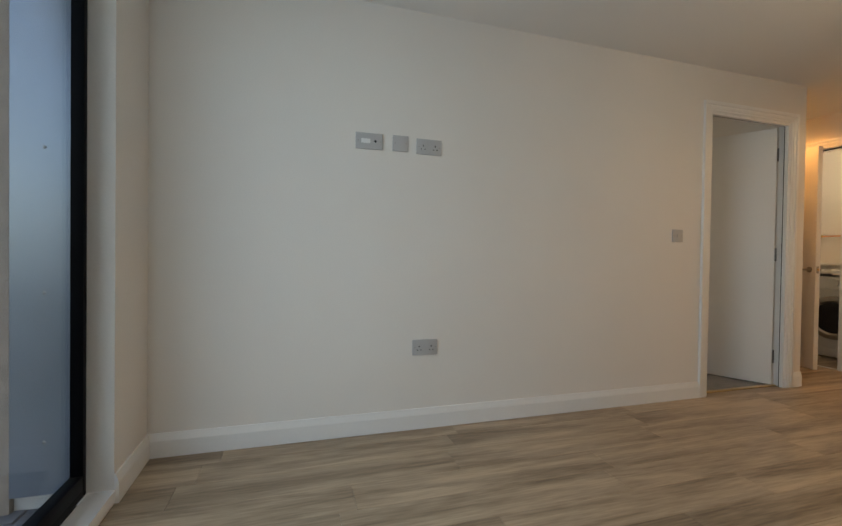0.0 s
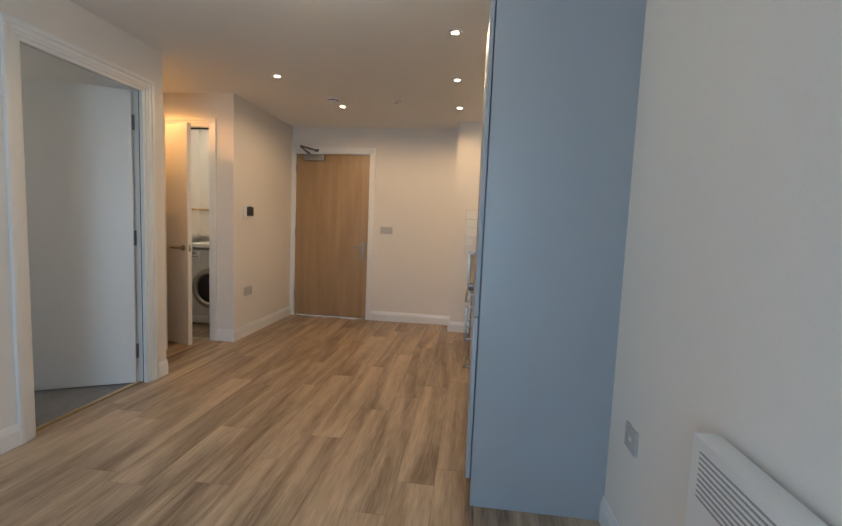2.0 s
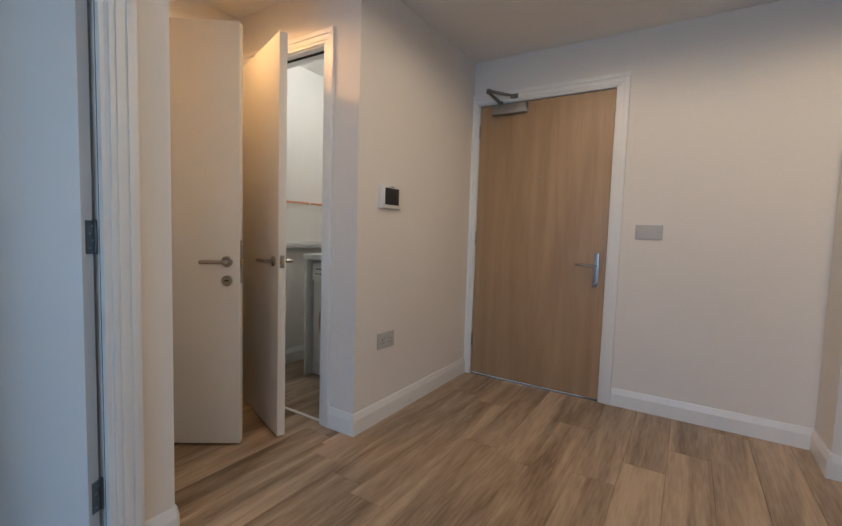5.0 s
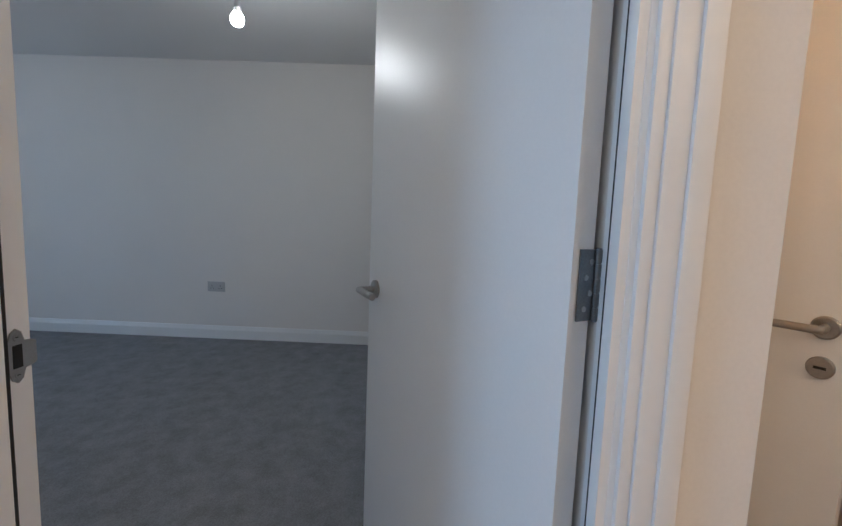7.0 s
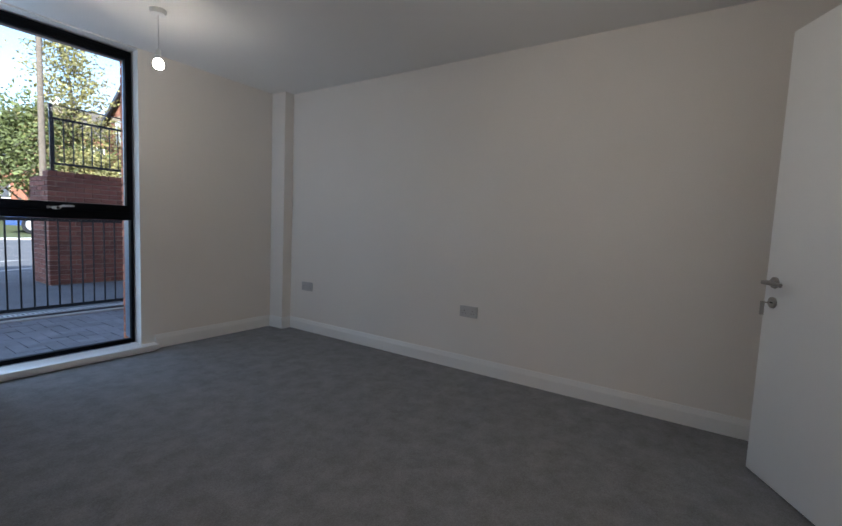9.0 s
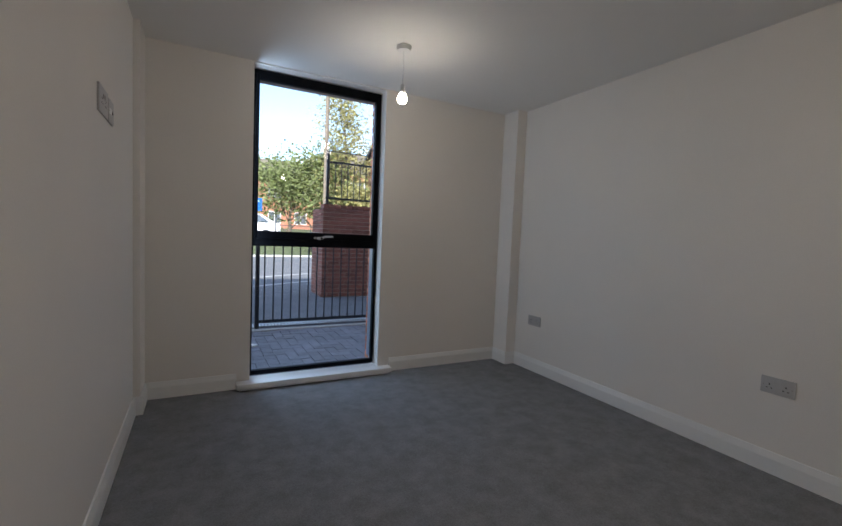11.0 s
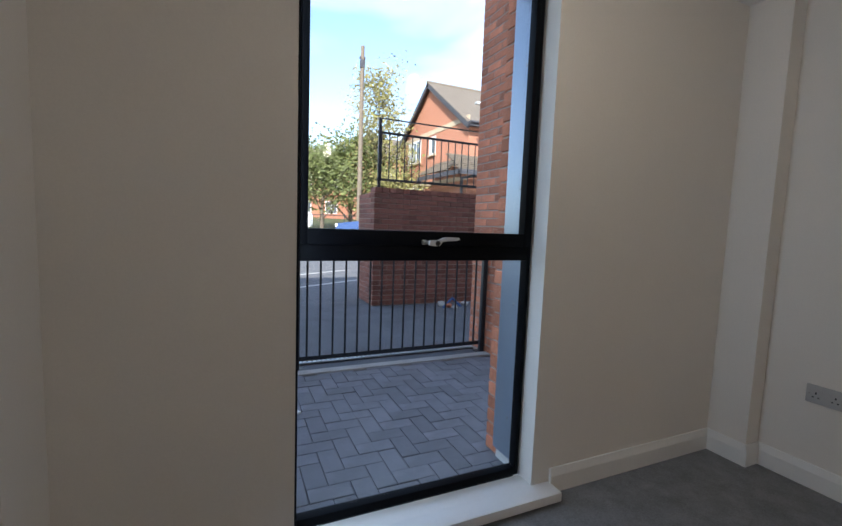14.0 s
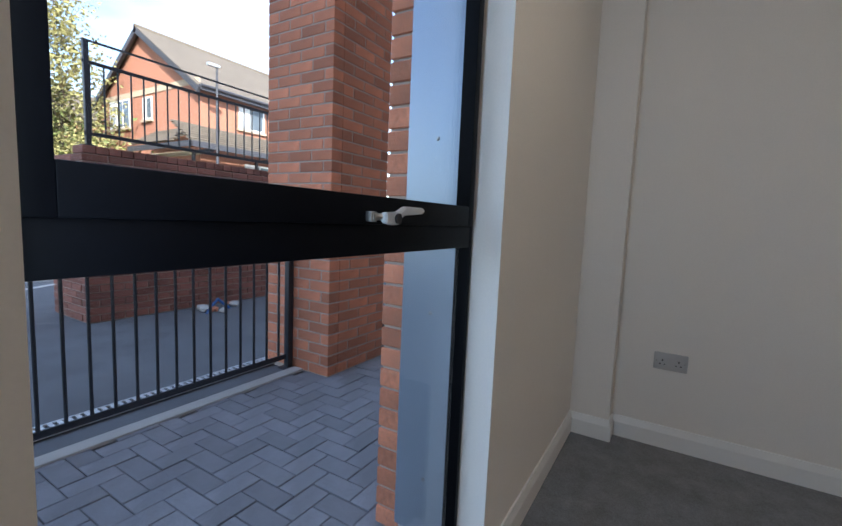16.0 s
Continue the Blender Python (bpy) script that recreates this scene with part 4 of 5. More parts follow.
strip("ground", [(40, -0.12), (-0.3, -0.12), (-1.90, -0.03)] + [(y, ground_z(y)) for y in (-2.5, -9, -13.2)], M_ASPHALT, "dark tarmac yard and road", "ground")
strip("verge", [(y, ground_z(y)) for y in (-13.2, -20, -35)] + [(-900, 1.35)], M_GROUND, "far grass and gardens", "ground")
structure("kerb_far", boxes((-60, 60, -13.35, -13.2, 0.0, 0.27), bevel=0.01), M_CONC, "pale concrete kerb across the road", "kerb")
structure("wall_outer", boxes((XW - 0.3, WX0 - 0.31, -0.438, -0.342, -0.1, 3.0), (WX0 - 0.31, WX1 + 0.05, -0.438, -0.342, WZ1, 3.0), (WX1 + 0.05, LX0 - 0.02, -0.438, -0.342, -0.1, 3.0),
          (LX0 - 0.02, LX1 + 0.02, -0.438, -0.342, WZ1, 3.0), (LX1 + 0.02, XR + 0.3, -0.438, -0.342, -0.1, 3.0)), M_MORTAR, "red brick outer leaf of the building", "wall")
# Unseen mass above and beside the flat, added to shade the yard
structure("wall_shade_mass", boxes((-14, 14, -0.40, 9, 3.0, 6.2), (-14, XW - 0.3, -0.40, 9, -0.1, 3.0), (XR + 0.3, 14, -0.40, 9, -0.1, 3.0)), M_MORTAR, "unseen plain mass of the building, added to cast shade", "wall")
structure("paving_bed", boxes((-6.5, 4.0, -1.83, -0.32, -0.12, -0.006)), M_JOINT, "sand bed between the paving blocks", "paving")
structure("paving_edge", boxes((-6.5, 4.0, -1.92, -1.83, -0.12, 0.012), bevel=0.008), M_CONC, "pale concrete edging beside the paving", "kerb")


def railing(name, m, n, z0, z1, label, top=None, posts=(), post_h=1.05, sp=0.103):
    """Upright round bars between two flat rails; local x along it."""
    root = thing(name, m, label, "railing")
    part("bottom_rail", boxes((0, n, -0.006, 0.006, z0, z0 + 0.035), bevel=0.002), M_RAIL, root)
    part("top_rail", boxes((0, n, -0.006, 0.006, z1 - 0.035, z1), bevel=0.002), M_RAIL, root)
    if top:
        part("handrail", boxes((0, n, -0.020, 0.020, top - 0.012, top), bevel=0.002), M_RAIL, root)
    me = mesh_of("bar", tube(bmesh.new(), (0, 0, z0 + 0.03), (0, 0, z1 - 0.03), 0.0085, seg=8), M_RAIL, True)
    for k in range(int(n / sp)):
        b = new("bar", me)
        b.parent, b.location = root, (sp * (k + 0.6), 0, 0)
    for x in posts:
        p = part("post", boxes((x - 0.022, x + 0.022, -0.022, 0.022, 0.0, post_h), bevel=0.003), M_RAIL, root)
        part("foot_plate", boxes((x - 0.055, x + 0.055, -0.05, 0.05, 0, 0.010), bevel=0.002), M_RAIL, p)
    return root


railing("yard_railing", pose(-2.852, -1.955, 0), 1.707, 0.075, 1.03, "dark painted steel railing along the paving", posts=(-0.030, 1.687))
railing("yard_railing", pose(-1.10, -1.955, 0), 1.90, 0.075, 1.03, "dark painted steel railing with a gate post", posts=(0.03, 1.87))
railing("yard_railing", pose(-6.15, -1.955, 0), 2.56, 0.075, 1.03, "dark painted steel railing beyond the brick pier", posts=(0.03, 2.52))
drain = thing("drain_channel", pose(-6.0, -2.22, -0.018), "galvanised slotted drain channel in the tarmac", "drain")
part("grating", boxes((0, 8, -0.075, -0.060, 0, 0.012), (0, 8, 0.060, 0.075, 0, 0.012)), M_GALV, drain)
part("channel_bed", boxes((0, 8, -0.060, 0.060, 0, 0.003)), M_SLOT, drain)
me = mesh_of("bar", boxes((0, 0.022, -0.06, 0.06, 0, 0.011)), M_GALV)
for k in range(200):
    b = new("bar", me)
    b.parent, b.location = drain, (1.6 + 0.04 * k if k < 160 else 0.04 * (k - 160), 0, 0)

for k, (x0, y0) in enumerate(((-1.7, -8.0), (-1.5, -6.2))):
    ln = structure("road_line", boxes((-9, 9, -0.05, 0.05, -0.06, 0.004)), M_CONC, "worn white road marking", "road marking")
    ln.matrix_basis = pose(x0, y0, -0.027, 0, 0, 32.0)

# raised brick terrace with its railing
TX, TY, TZ = -2.565, -4.43, 1.705
terr = thing("brick_terrace", pose(TX, TY, 0), "raised red brick terrace wall with a dark coping", "wall")
part("core", boxes((-3.4, -0.012, -0.80, -0.012, -0.3, TZ - 0.075)), M_MORTAR, terr)
railing("terrace_railing", pose(TX - 3.3, TY - 0.06, TZ), 3.25, 0.10, 0.80, "dark painted steel railing on the brick terrace", top=0.985, posts=(3.22, 0.6), post_h=0.985, sp=0.12)
pier = thing("brick_pier", pose(-2.908, -1.587, 0), "square red brick pier beside the railing", "pier")
part("core", boxes((-0.631, -0.004, -0.631, -0.004, -0.1, 4.42)), M_MORTAR, pier)
rub = random.Random(5)
for k in range(9):
    bm = bmesh.new()
    bmesh.ops.create_icosphere(bm, subdivisions=1, radius=rub.uniform(0.035, 0.08))
    for v in bm.verts:
        v.co *= rub.uniform(0.7, 1.25)
        v.co.z *= 0.6
    tagged(part("rubble", bm, M_CONC if k % 3 else M_BRICK, at=pose(-3.55 - rub.uniform(0, 0.45), -4.15 + rub.uniform(-0.15, 0.2), 0.0), smooth=False), "small broken pieces of rubble on the tarmac", "rubble", "rubble by the terrace")
M_BLUE = material("blue_hose", (0.03, 0.12, 0.35), 0.4)
tagged(part("hose", sweep([(-3.9, -4.1, -0.05), (-3.75, -4.15, 0.10), (-3.6, -4.1, 0.0), (-3.5, -4.0, -0.06)], 0.015), M_BLUE), "short blue hose lying by the terrace", "hose")

# ---- far house ----
M_FBRICK = material("far_red_brick", (0.37, 0.165, 0.105), 0.9, vary=0.15, scale=12, fine=60, bump=0.3)
M_ROOF = material("brown_roof_tile", (0.145, 0.12, 0.095), 0.85, vary=0.2, scale=8, fine=40, bump=0.4, random_piece=0.15)
M_BARGE = material("dark_barge_board", (0.05, 0.05, 0.06), 0.5)
M_BAND = material("buff_stone_band", (0.45, 0.36, 0.26), 0.9)
M_UPVC = material("white_window_plastic", (0.68, 0.68, 0.68), 0.35, bump=0)
M_FGLASS = material("far_window_glass", (0.10, 0.12, 0.14), 0.05, vary=0.1, bump=0, coat=0.6)
GX, GY0, GY1, GE, GR, GZ = -10.5, -24.0, -15.6, 5.95, 8.7, 0.2
GM = (GY0 + GY1) / 2
house = thing("house", pose(0, 0, 0), "red brick gabled house with a brown tiled roof", "house")


def gable_mesh(x0, x1, y0, y1, z0, e, r):
    bm = bmesh.new()
    prof = [(y0, z0), (y1, z0), (y1, e), ((y0 + y1) / 2, r), (y0, e)]
    a, b = [bm.verts.new((x0, y, z)) for y, z in prof], [bm.verts.new((x1, y, z)) for y, z in prof]
    bm.faces.new(a)
    bm.faces.new(list(reversed(b)))
    for k in range(5):
        j = (k + 1) % 5
        bm.faces.new((a[k], b[k], b[j], a[j]))
    return bm


part("wall", gable_mesh(GX - 11, GX, GY0, GY1, GZ, GE, GR - 0.12), M_FBRICK, house, smooth=False)
slope = math.atan2(GR - GE, (GY1 - GY0) / 2)
run = math.hypot(GR - GE, (GY1 - GY0) / 2) + 0.45
for s in (1, -1):
    bm = bmesh.new()
    n = int(run / 0.33)
    for k in range(n):
        d = 0.33 * k
        for j in range(36):
            x0 = GX + 0.25 - 11.4 * j / 36
            box(bm, x0 - 11.4 / 36 + 0.008, x0, d, d + 0.35, 0.02, 0.05)
    me_at = Matrix.Translation((0, GM, GR)) @ Matrix.Rotation(-slope * s, 4, "X")
    if s < 0:
        me_at = Matrix.Translation((0, GM, GR)) @ Matrix.Rotation(slope, 4, "X") @ Matrix.Diagonal((1, -1, 1, 1))
    roof = part("roof", bm, M_ROOF, house, smooth=False)
    roof.data.transform(me_at)
    bm = boxes((GX + 0.16, GX + 0.27, -0.02, run, -0.20, 0.02))
    bb = part("barge_board", bm, M_BARGE, house, smooth=False)
    bb.data.transform(me_at)
part("ridge", tube(bmesh.new(), (GX + 0.27, GM, GR + 0.03), (GX - 11, GM, GR + 0.03), 0.11, seg=10), M_ROOF, house)
part("fascia", boxes((GX - 11, GX + 0.2, GY1 + 0.28, GY1 + 0.42, GE - 0.32, GE - 0.12)), M_BARGE, house)
part("gutter", tube(bmesh.new(), (GX - 11, GY1 + 0.46, GE - 0.16), (GX + 0.2, GY1 + 0.46, GE - 0.16), 0.06, seg=8), M_BARGE, house)
part("stone_band", boxes((GX - 0.02, GX + 0.03, GY0, GY1 + 0.02, 5.98, 6.22)), M_BAND, house)
part("stone_band", boxes((GX - 0.02, GX + 0.03, GY0, GY1 + 0.02, 3.30, 3.48)), M_BAND, house)


def far_window(m, w, h, lights):
    """A white casement; local x along the wall, -y out of it."""
    root = part("window", boxes((-w / 2, w / 2, -0.03, 0.02, 0, 0.07), (-w / 2, w / 2, -0.03, 0.02, h - 0.07, h), (-w / 2, -w / 2 + 0.07, -0.03, 0.02, 0.07, h - 0.07), (w / 2 - 0.07, w / 2, -0.03, 0.02, 0.07, h - 0.07),
                *[(-w / 2 + w * k / lights - 0.035, -w / 2 + w * k / lights + 0.035, -0.03, 0.02, 0.07, h - 0.07) for k in range(1, lights)]), M_UPVC, house, at=m, smooth=False)
    part("pane", boxes((-w / 2 + 0.02, w / 2 - 0.02, -0.012, 0.0, 0.02, h - 0.02)), M_FGLASS, root, smooth=False)
    part("sill", boxes((-w / 2 - 0.08, w / 2 + 0.08, -0.10, 0.0, -0.09, 0.0)), M_BAND, root, smooth=False)
    part("curtain", boxes((-w / 2 + 0.08, -w / 2 + w * 0.42, -0.016, -0.0125, 0.08, h - 0.08)), M_UPVC, root, "pale curtain behind the glass", smooth=False)


far_window(pose(GX + 0.005, -21.85, 4.72, 0, 0, 90), 1.85, 1.25, 3)
far_window(pose(GX + 0.005, -19.40, 4.92, 0, 0, 90), 0.75, 0.95, 1)
far_window(pose(GX + 0.005, -21.5, 2.0, 0, 0, 90), 2.0, 1.45, 3)
far_window(pose(-12.8, GY1 + 0.005, 4.62, 0, 0, 180), 1.25, 1.0, 2)
far_window(pose(-16.0, GY1 + 0.005, 4.62, 0, 0, 180), 1.25, 1.0, 2)
far_window(pose(-13.2, GY1 + 0.005, 2.0, 0, 0, 180), 1.5, 1.2, 2)
porch = bmesh.new()
for k in range(8):
    box(porch, -16.2, GX + 1.15, GY1 + 0.17 * k, GY1 + 0.17 * (k + 1) + 0.02, 4.30 - 0.105 * k, 4.36 - 0.105 * k)
for k in range(7):
    box(porch, GX + 0.165 * k, GX + 0.165 * (k + 1) + 0.02, -18.6, GY1 + 0.02, 4.28 - 0.105 * k, 4.34 - 0.105 * k)
part("porch_roof", porch, M_ROOF, house, "brown tiled lean-to porch roof", smooth=False)
part("porch_fascia", boxes((-16.2, GX + 1.2, GY1 + 1.36, GY1 + 1.42, 3.36, 3.56), (GX + 1.14, GX + 1.20, -18.6, GY1 + 1.42, 3.36, 3.56)), M_BARGE, house, smooth=False)
for x in (-10.2, -13.0, -15.8):
    part("porch_bracket", boxes((x - 0.05, x + 0.05, GY1 + 0.0, GY1 + 1.30, 3.30, 3.40), (x - 0.05, x + 0.05, GY1 + 0.0, GY1 + 0.10, 2.4, 3.40)), M_BARGE, house, smooth=False)
part("door", boxes((-11.6, -10.75, GY1 + 0.0, GY1 + 0.05, GZ, 2.3)), M_UPVC, house, "white front door", smooth=False)

# second house and a far terrace, seen past the tree
def plain_house(name, m, w, d, e, r, label, wins):
    root = thing(name, m, label, "house")
    part("wall", gable_mesh(-d / 2, d / 2, -w / 2, w / 2, 0, e, r - 0.1), M_FBRICK, root, smooth=False)
    sl, rn = math.atan2(r - e, w / 2), math.hypot(r - e, w / 2) + 0.4
    for s in (1, -1):
        ob = part("roof", boxes(*[(-d / 2 - 0.2, d / 2 + 0.2, 0.4 * k, 0.4 * k + 0.43, 0.0, 0.05) for k in range(int(rn / 0.4))]), M_ROOF, root, smooth=False)
        ob.data.transform(Matrix.Translation((0, 0, r)) @ Matrix.Rotation(-sl, 4, "X") if s > 0 else Matrix.Translation((0, 0, r)) @ Matrix.Rotation(sl, 4, "X") @ Matrix.Diagonal((1, -1, 1, 1)))
    for x, z in wins:
        wn_ = part("window", boxes((x - 0.6, x + 0.6, w / 2, w / 2 + 0.04, z, z + 1.2)), M_UPVC, root, smooth=False)
        part("pane", boxes((x - 0.52, x - 0.03, w / 2 + 0.04, w / 2 + 0.045, z + 0.08, z + 1.12), (x + 0.03, x + 0.52, w / 2 + 0.04, w / 2 + 0.045, z + 0.08, z + 1.12)), M_FGLASS, wn_, smooth=False)
    return root


plain_house("house", pose(-16.5, -34, 0.8), 8, 12, 5.2, 7.6, "red brick house behind the trees", ((-4, 3.4), (-1, 3.4), (2, 3.4), (4.5, 3.4), (-4, 0.9), (2, 0.9)))
plain_house("house", pose(-2.5, -44, 1.2), 8, 18, 5.0, 7.4, "pale far terrace at the end of the road", ((-7, 3.2), (-4.5, 3.2), (-2, 3.2), (0.5, 3.2), (3, 3.2), (5.5, 3.2), (-7, 0.7), (-4.5, 0.7), (-2, 0.7), (0.5, 0.7), (3, 0.7)))

# ---- planting ----
M_BARK = material("grey_bark", (0.16, 0.13, 0.10), 0.95, vary=0.3, scale=12, fine=60, bump=0.6)
M_LEAF = material("green_leaf", (0.125, 0.15, 0.045), 0.6, vary=0.3, scale=2, fine=30, bump=0, random_piece=0.45)
M_YLEAF = material("yellowing_leaf", (0.26, 0.24, 0.085), 0.6, vary=0.3, scale=2, fine=30, bump=0, random_piece=0.45)


def leaves(rng, centres, size):
    """Many small folded leaves around the given points."""
    vs, fs = [], []
    for c, spread, n in centres:
        for _ in range(n):
            p = Vector(c) + Vector((rng.gauss(0, 1), rng.gauss(0, 1), rng.gauss(0, 0.8))) * spread
            q = Euler((rng.uniform(0, 6.3), rng.uniform(0, 6.3), rng.uniform(0, 6.3))).to_matrix()
            s = size * rng.uniform(0.6, 1.3)
            k = len(vs)
            for a in ((0, -0.5, 0), (0.3, 0, 0.12), (0, 0.6, 0), (-0.3, 0, 0.12)):
                vs.append(p + q @ (Vector(a) * s))
            fs += [(k, k + 1, k + 2), (k, k + 2, k + 3)]
    return vs, fs


def tree(m, h, r0, spread, seed, mat, label, limbs=16, per=110, leaf=0.16, lean=0.25, start=0.28):
    rng = random.Random(seed)
    root = thing("tree", m, label, "tree")
    bm = bmesh.new()
    pts = [Vector((rng.uniform(-0.08, 0.08) * k * 0.3, rng.uniform(-0.08, 0.08) * k * 0.3, h * 0.92 * k / 6)) for k in range(7)]
    for k in range(6):
        tube(bm, pts[k], pts[k + 1], r0 * (1 - k / 6.4), r0 * (1 - (k + 1) / 6.4), seg=9)
    cs = []
    for k in range(limbs):
        f = start + (0.95 - start) * k / limbs
        base = pts[0].lerp(pts[-1], f)
        a = k * 2.4 + rng.uniform(-0.4, 0.4)
        ln = spread * (1.15 - f) * rng.uniform(0.7, 1.25)
        tip = base + Vector((math.cos(a) * ln, math.sin(a) * ln, ln * rng.uniform(0.5, 1.2)))
        tube(bm, base, tip, r0 * 0.32 * (1.1 - f), r0 * 0.06, seg=6)
        for g in (0.45, 0.75, 1.0):
            mid = base.lerp(tip, g)
            sub = mid + Vector((rng.uniform(-1, 1), rng.uniform(-1, 1), rng.uniform(-0.2, 0.9))) * spread * 0.28
            tube(bm, mid, sub, r0 * 0.07, r0 * 0.02, seg=5)
            cs.append((sub, spread * lean * 0.62, per // 3))
            cs.append((mid, spread * lean * 0.5, per // 4))
    part("trunk", bm, M_BARK, root)
    me = bpy.data.meshes.new("crown")
    vs, fs = leaves(rng, cs, leaf)
    me.from_pydata([tuple(v) for v in vs], [], fs)
    me.materials.append(mat)
    cr = new("crown", me)
    cr.parent = root
    tagged(cr, kind="stuff")
    return root


tree(pose(-8.2, -21.5, ground_z(-21.5)), 9.6, 0.16, 2.3, 3, M_YLEAF, "slender tree with thin yellowing leaves", limbs=26, per=95, leaf=0.16)
tree(pose(-6.9, -22.5, ground_z(-22.5)), 4.9, 0.14, 2.6, 4, M_LEAF, "dense green garden tree beside the road", limbs=18, per=190, leaf=0.19, lean=0.34, start=0.10)
tree(pose(-5.2, -22.0, ground_z(-22.0)), 4.3, 0.12, 2.3, 5, M_LEAF, "bushy green tree at the road's edge", limbs=18, per=190, leaf=0.18, lean=0.34, start=0.10)
tree(pose(-8.8, -20.0, ground_z(-20)), 3.1, 0.10, 1.9, 6, M_YLEAF, "low yellow-green bush beside the house", limbs=14, per=150, leaf=0.15, lean=0.36, start=0.08)
tree(pose(-12.2, -13.6, 0.15), 1.6, 0.06, 0.9, 8, M_YLEAF, "small spiky yellow-green shrub by the house", limbs=12, per=60, leaf=0.22, start=0.05)

pole = thing("telegraph_pole", pose(-6.40, -18.9, ground_z(-18.9)), "tall brown wooden telegraph pole", "pole")
part("post", tube(bmesh.new(), (0, 0, 0), (0, 0, 9.0), 0.13, 0.09, seg=12), M_BARK, pole)
part("insulator", boxes((-0.14, 0.14, -0.06, 0.06, 8.4, 8.5), (-0.10, 0.10, -0.12, 0.12, 8.0, 8.35)), M_BARGE, pole)
lampp = thing("street_lamp", pose(-10.3, -14.2, 0.1), "slim grey street lamp by the house", "street lamp")
part("post", tube(bmesh.new(), (0, 0, 0), (0, 0, 6.2), 0.06, 0.04, seg=10), M_BARGE, lampp)
part("lantern", boxes((-0.10, 0.35, -0.08, 0.08, 6.15, 6.25), bevel=0.02), M_GALV, lampp)
lf = railing("garden_railing", pose(-9.5, -19.4, ground_z(-19.4)), 5.6, 0.1, 0.95, "low grey metal railing along the far gardens", posts=(0.05, 1.9, 3.7, 5.5), sp=0.11)
sg = thing("road_sign", pose(-3.15, -20.4, ground_z(-20.4)), "blue rectangular road sign on a grey post", "road sign")
part("post", tube(bmesh.new(), (0, 0, 0), (0, 0, 2.3), 0.035, seg=10), M_GALV, sg)
M_SIGN = material("blue_sign", (0.01, 0.10, 0.42), 0.4, bump=0)
pl = part("sign_plate", boxes((-0.30, 0.30, 0.03, 0.05, 1.60, 2.25)), M_SIGN, sg, "blue sign plate")
part("symbol", boxes((-0.04, 0.04, 0.05, 0.055, 1.68, 2.05), (-0.16, 0.16, 0.05, 0.055, 2.05, 2.13)), M_UPVC, pl)


# ---- parked cars ----
def car(m, paint, label):
    root = thing("car", m, label, "car", "parked cars")
    L, W = 4.1, 1.72
    side = [(-2.05, 0.28), (-2.03, 0.62), (-1.92, 0.84), (-1.05, 0.95), (-0.45, 1.38), (0.15, 1.47), (1.05, 1.42), (1.75, 1.02), (2.02, 0.92), (2.05, 0.45), (1.98, 0.26)]
    bm = bmesh.new()
    rings = []
    for y, f in ((-W / 2, 0.90), (-W / 2 + 0.10, 1.0), (W / 2 - 0.10, 1.0), (W / 2, 0.90)):
        rings.append([bm.verts.new((x * (0.985 if f < 1 else 1), y * (1 if z < 1.0 else 0.84), 0.28 + (z - 0.28) * (0.97 if f < 1 else 1))) for x, z in side])
    for a, b in zip(rings, rings[1:]):
        for k in range(len(side)):
            j = (k + 1) % len(side)
            bm.faces.new((a[k], a[j], b[j], b[k]))
    bm.faces.new(rings[0])
    bm.faces.new(list(reversed(rings[-1])))
    body = part("body", bm, paint, root)
    for s in (-1, 1):
        y = s * (W / 2 - 0.075)
        ya, yb = sorted((y, y + s * 0.03))
        bmw = bmesh.new()
        for pr in ([(-0.90, 0.98), (-0.42, 1.33), (0.10, 1.40), (0.10, 0.98)], [(0.17, 0.98), (0.17, 1.40), (0.98, 1.36), (1.42, 1.04)]):
            f0 = [bmw.verts.new((x, s * (W / 2 - 0.02) * (1 - (z - 0.98) * 0.36) + s * 0.006, z)) for x, z in pr]
            bmw.faces.new(f0)
        part("side_window", bmw, M_FGLASS, root)
        for x in (-1.30, 1.28):
            wheel = part("wheel", tube(bmesh.new(), (x, s * (W / 2 - 0.20), 0.31), (x, s * (W / 2 + 0.005), 0.31), 0.31, seg=24), M_DARK, root)
            part("rim", tube(bmesh.new(), (x, s * (W / 2 + 0.005), 0.31), (x, s * (W / 2 + 0.012), 0.31), 0.20, seg=18), M_GALV, wheel)
    for y in (-0.6, 0.6):
        part("headlight", boxes((-2.05, -1.93, y - 0.18, y + 0.18, 0.66, 0.80), bevel=0.02), M_UPVC, root)
        part("tail_light", boxes((1.93, 2.05, y - 0.14, y + 0.14, 0.72, 0.92), bevel=0.02), M_TAIL, root)
    return root


M_TAIL = material("red_tail_light", (0.45, 0.02, 0.02), 0.2, bump=0)
M_CARW = material("white_car_paint", (0.75, 0.75, 0.75), 0.25, vary=0.02, bump=0, coat=0.8)
M_CARB = material("blue_car_paint", (0.03, 0.07, 0.20), 0.25, vary=0.05, bump=0, coat=0.8)
car(pose(-2.3, -20.6, ground_z(-20.6), 0, 0, 180), M_CARW, "white hatchback parked across the road")
car(pose(-6.6, -15.0, ground_z(-15.0), 0, 0, 150), M_CARB, "dark blue car parked by the road")


# the yard and street are laid out from the bedroom window
for ob in list(scene.collection.objects):
    if ob not in INSIDE and ob.parent is None:
        ob.location += Vector((0 if ob.name.startswith("wall_") else 0.13, YF, 0))


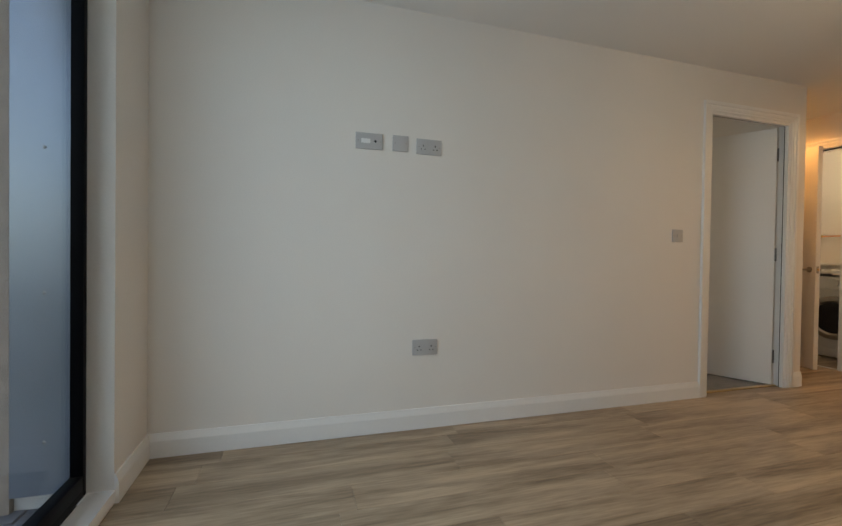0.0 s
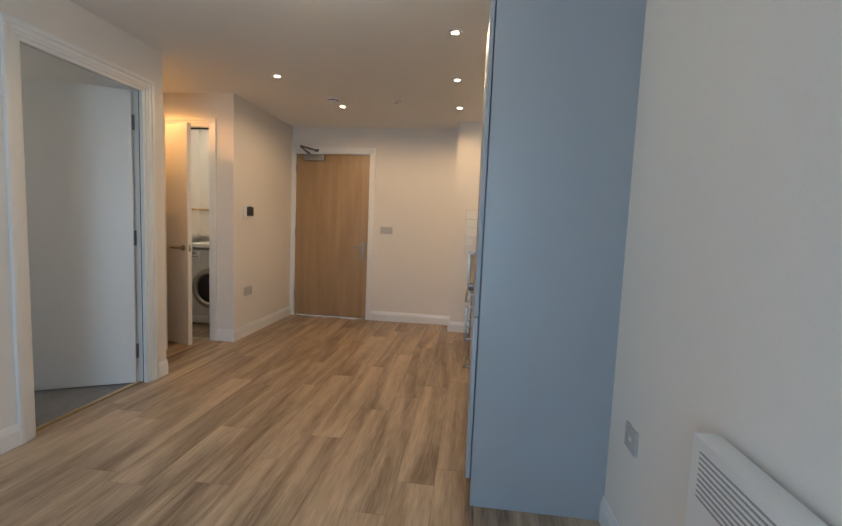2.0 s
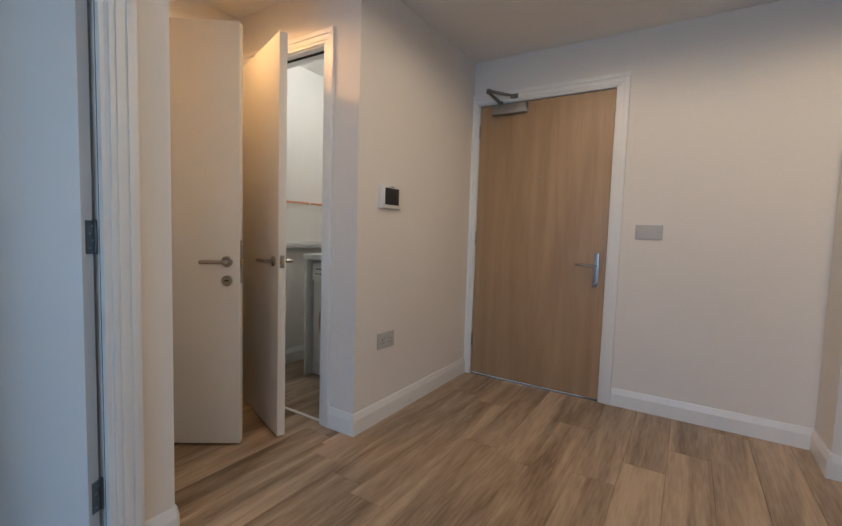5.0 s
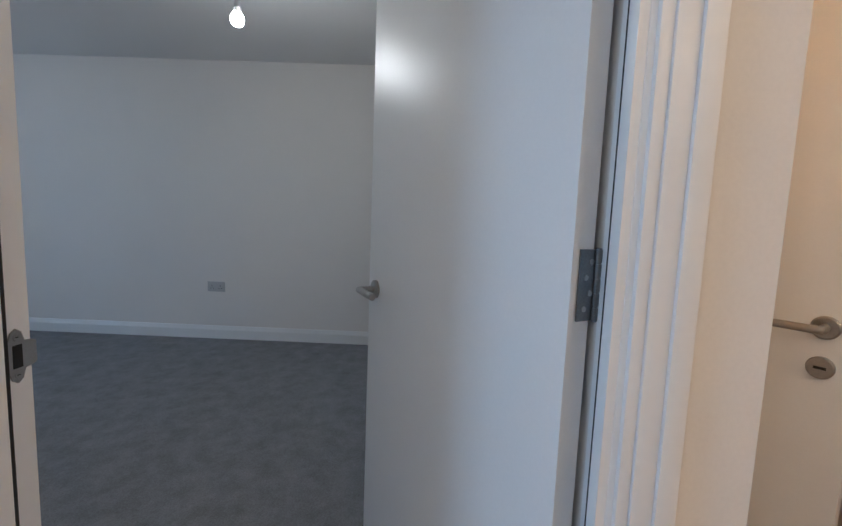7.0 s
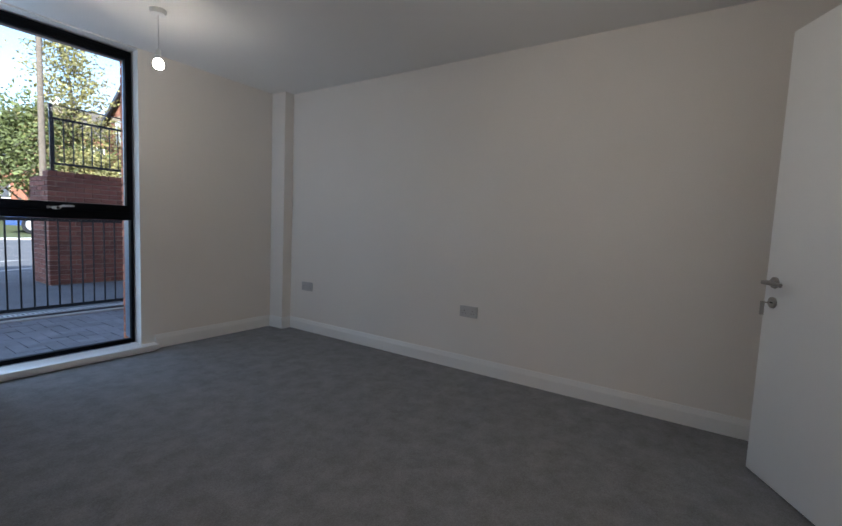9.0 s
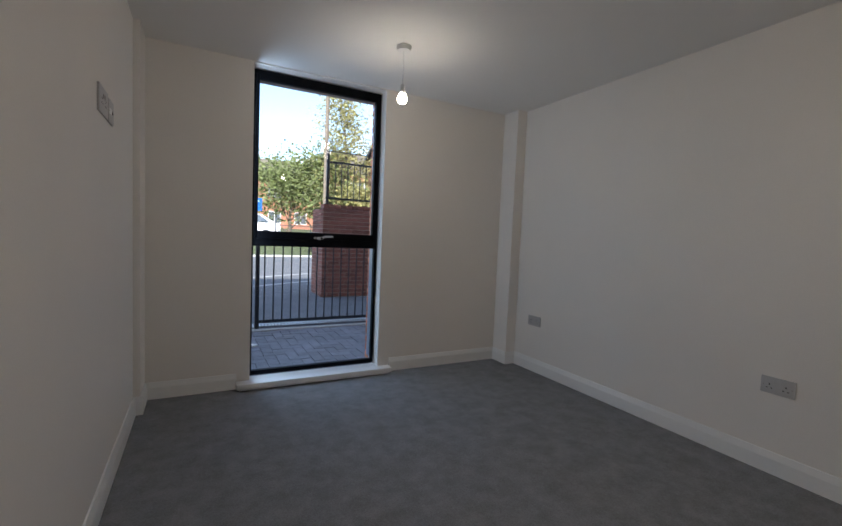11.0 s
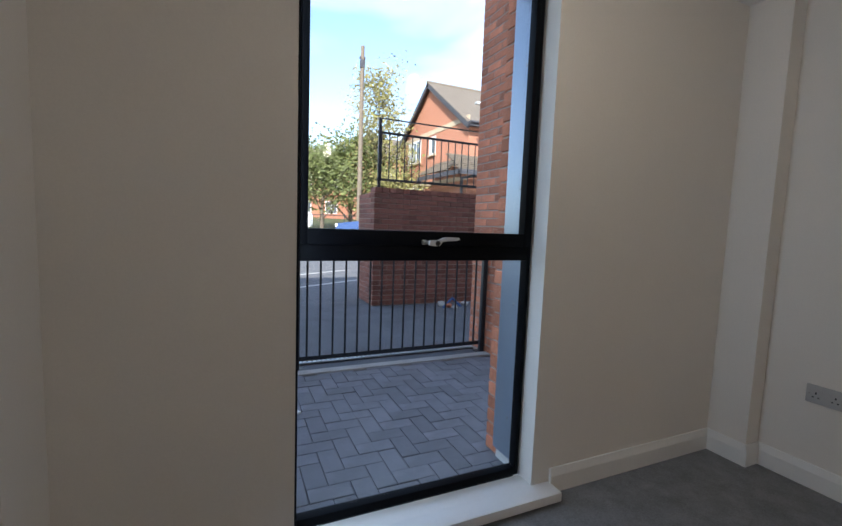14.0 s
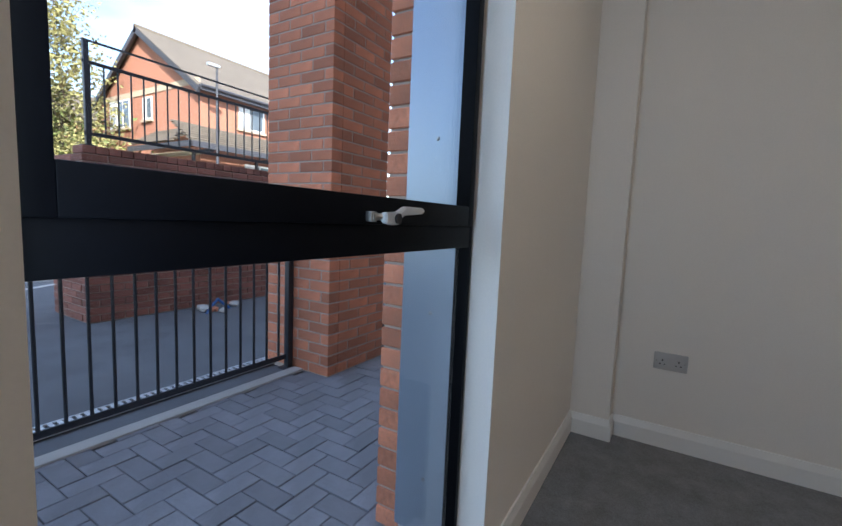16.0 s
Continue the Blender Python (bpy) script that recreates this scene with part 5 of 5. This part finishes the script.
# ---- single pieces: planks, tiles, bricks, paving blocks ----
class Pieces:
    """Small boxes that share a mesh wherever their size is the same."""

    def __init__(self, name, mat, bevel):
        self.name, self.mat, self.bevel, self.made = name, mat, bevel, {}

    def add(self, parent, at, size, rz=0.0):
        key = tuple(round(s, 3) for s in size)
        if key not in self.made:
            bm = boxes((0, key[0], 0, key[1], 0, key[2]))
            if self.bevel:
                top = [e for e in bm.edges if all(v.co.z > key[2] - 1e-5 for v in e.verts)] if self.bevel[1] == "top" else list(bm.edges)
                bmesh.ops.bevel(bm, geom=top, offset=self.bevel[0], segments=1, affect="EDGES")
            self.made[key] = mesh_of(self.name, bm, self.mat)
        ob = new(self.name, self.made[key])
        ob.parent = parent
        ob.matrix_basis = pose(*at, 0, 0, rz)
        return ob


rng = random.Random(11)
floor = tagged(new("floor"), "grey-brown wood-effect vinyl plank floor", "floor", kind="structure")
planks = Pieces("plank", M_PLANK, (0.0012, "top"))
PW, PL = 0.184, 1.22


def lay(x0, x1, y0, y1):
    x, k = x0, 0
    while x < x1 - 0.01:
        w = min(PW, x1 - x)
        y = y0 - rng.choice((0.0, 0.31, 0.62, 0.88)) - 0.07 * (k % 3)
        while y < y1 - 0.01:
            a, b = max(y, y0), min(y + PL, y1)
            if b - a > 0.02:
                planks.add(floor, (x + 0.0006, a + 0.0006, -0.008), (w - 0.0012, b - a - 0.0012, 0.008))
            y += PL
        x, k = x + PW, k + 1


lay(-0.05, XR, YF, YB)
lay(XA, -0.05, YA0, YA1 + 0.02)
lay(-1.25, -T, YA1 + 0.02, YB)

splash = tagged(new("wall_tiling"), "glossy white metro tile splashback above the worktop", "tiling", kind="structure")
part("grout", boxes((2.205, XR - 0.004, 6.494, 6.499, 0.905, 1.412), (XR - 0.006, XR - 0.001, 4.05, 6.494, 0.905, 1.412)), M_GROUT, splash, smooth=False)
tile_n, tile_s = Pieces("tile", M_TILE, (0.004, "all")), Pieces("tile", M_TILE, (0.004, "all"))
for row in range(5):
    z = 0.908 + 0.1005 * row
    x = 2.208 - (0.1 if row % 2 else 0)
    while x < XR - 0.03:
        a, b = max(x, 2.208), min(x + 0.198, XR - 0.012)
        if b - a > 0.02:
            tile_n.add(splash, (a, 6.486, z), (b - a, 0.009, 0.0975))
        x += 0.2005
    y = 4.055 - (0.1 if row % 2 else 0)
    while y < 6.47:
        a, b = max(y, 4.055), min(y + 0.198, 6.484)
        if b - a > 0.02:
            tile_s.add(splash, (XR - 0.015, a, z), (0.009, b - a, 0.0975))
        y += 0.2005

bricks = Pieces("brick", M_BRICK, (0.003, "all"))


def brick_face(parent, a, ang, n, z0, z1, depth=0.10, half=False):
    """Stretcher courses along a face from the local point a; the face looks to the right of its run."""
    d = Vector((math.cos(radians(ang)), math.sin(radians(ang)), 0))
    z, k = z0, 0
    while z + 0.06 < z1:
        s = -0.1125 if (k % 2) != half else 0.0
        while s < n - 0.02:
            u, v = max(s, 0.0), min(s + 0.215, n)
            if v - u > 0.03:
                p = Vector(a) + d * u
                bricks.add(parent, (p.x, p.y, z), (v - u, depth, 0.065), ang)
            s += 0.225
        z, k = z + 0.075, k + 1


# a face whose outward side is local -y runs at 0 degrees; outward +x runs at 90, outward +y at 180
bricks.mat, bricks.made = M_DBRICK, {}
brick_face(terr, (0, 0, 0), 180, 2.45, TZ - 1.795, TZ - 0.07)
brick_face(terr, (0, -0.80, 0), 90, 0.70, TZ - 1.795, TZ - 0.07, half=True)
for k in range(22):
    bricks.add(terr, (-0.112 - 0.111 * k, -0.225, TZ - 0.070), (0.103, 0.2235, 0.070))
bricks.mat, bricks.made = M_BRICK, {}
brick_face(pier, (0, -0.636, 0), 90, 0.636, 0.005, 4.4)
brick_face(pier, (-0.102, 0, 0), 180, 0.534, 0.005, 4.4, half=True)
outer = tagged(new("wall_reveal"), "red brick edge of the outside wall beside the window", "wall", kind="structure")
z, k = 0.005, 0
while z < 2.93:
    w = 0.102 if k % 2 else 0.215
    bricks.add(outer, (WX0 - 0.050 - w, YF - 0.445, z), (w, 0.1025, 0.065))
    z, k = z + 0.075, k + 1
part("mortar", boxes((WX0 - 0.30, WX0 - 0.058, YF - 0.4375, YF - 0.346, 0.0, 2.9)), M_MORTAR, outer, smooth=False)

blocks = Pieces("paving_block", M_PAVE, (0.0025, "top"))
paving = tagged(new("paving"), "grey block paving in a herringbone pattern", "paving", kind="structure")
U = 0.1
for i in range(-36, 7):
    for j in range(-19, -1):
        c = (i - j) % 4
        wob = rng.uniform(-0.0025, 0.0025)
        if c == 0:
            blocks.add(paving, (i * U + 0.002, j * U + 0.002, -0.055 + wob), (0.196, 0.096, 0.055))
        elif c == 3 and j < -2:
            blocks.add(paving, (i * U + 0.002, j * U + 0.002, -0.055 + wob), (0.096, 0.196, 0.055))
paving.location = (0.13, YF, 0)
slab = tagged(part("loose_tile", boxes((0, 0.14, 0, 0.10, 0, 0.012), bevel=0.002), M_TILE, at=pose(-0.92, -1.22, 0.003, 0, 0, 25)), "small pale offcut lying on the paving", "offcut")
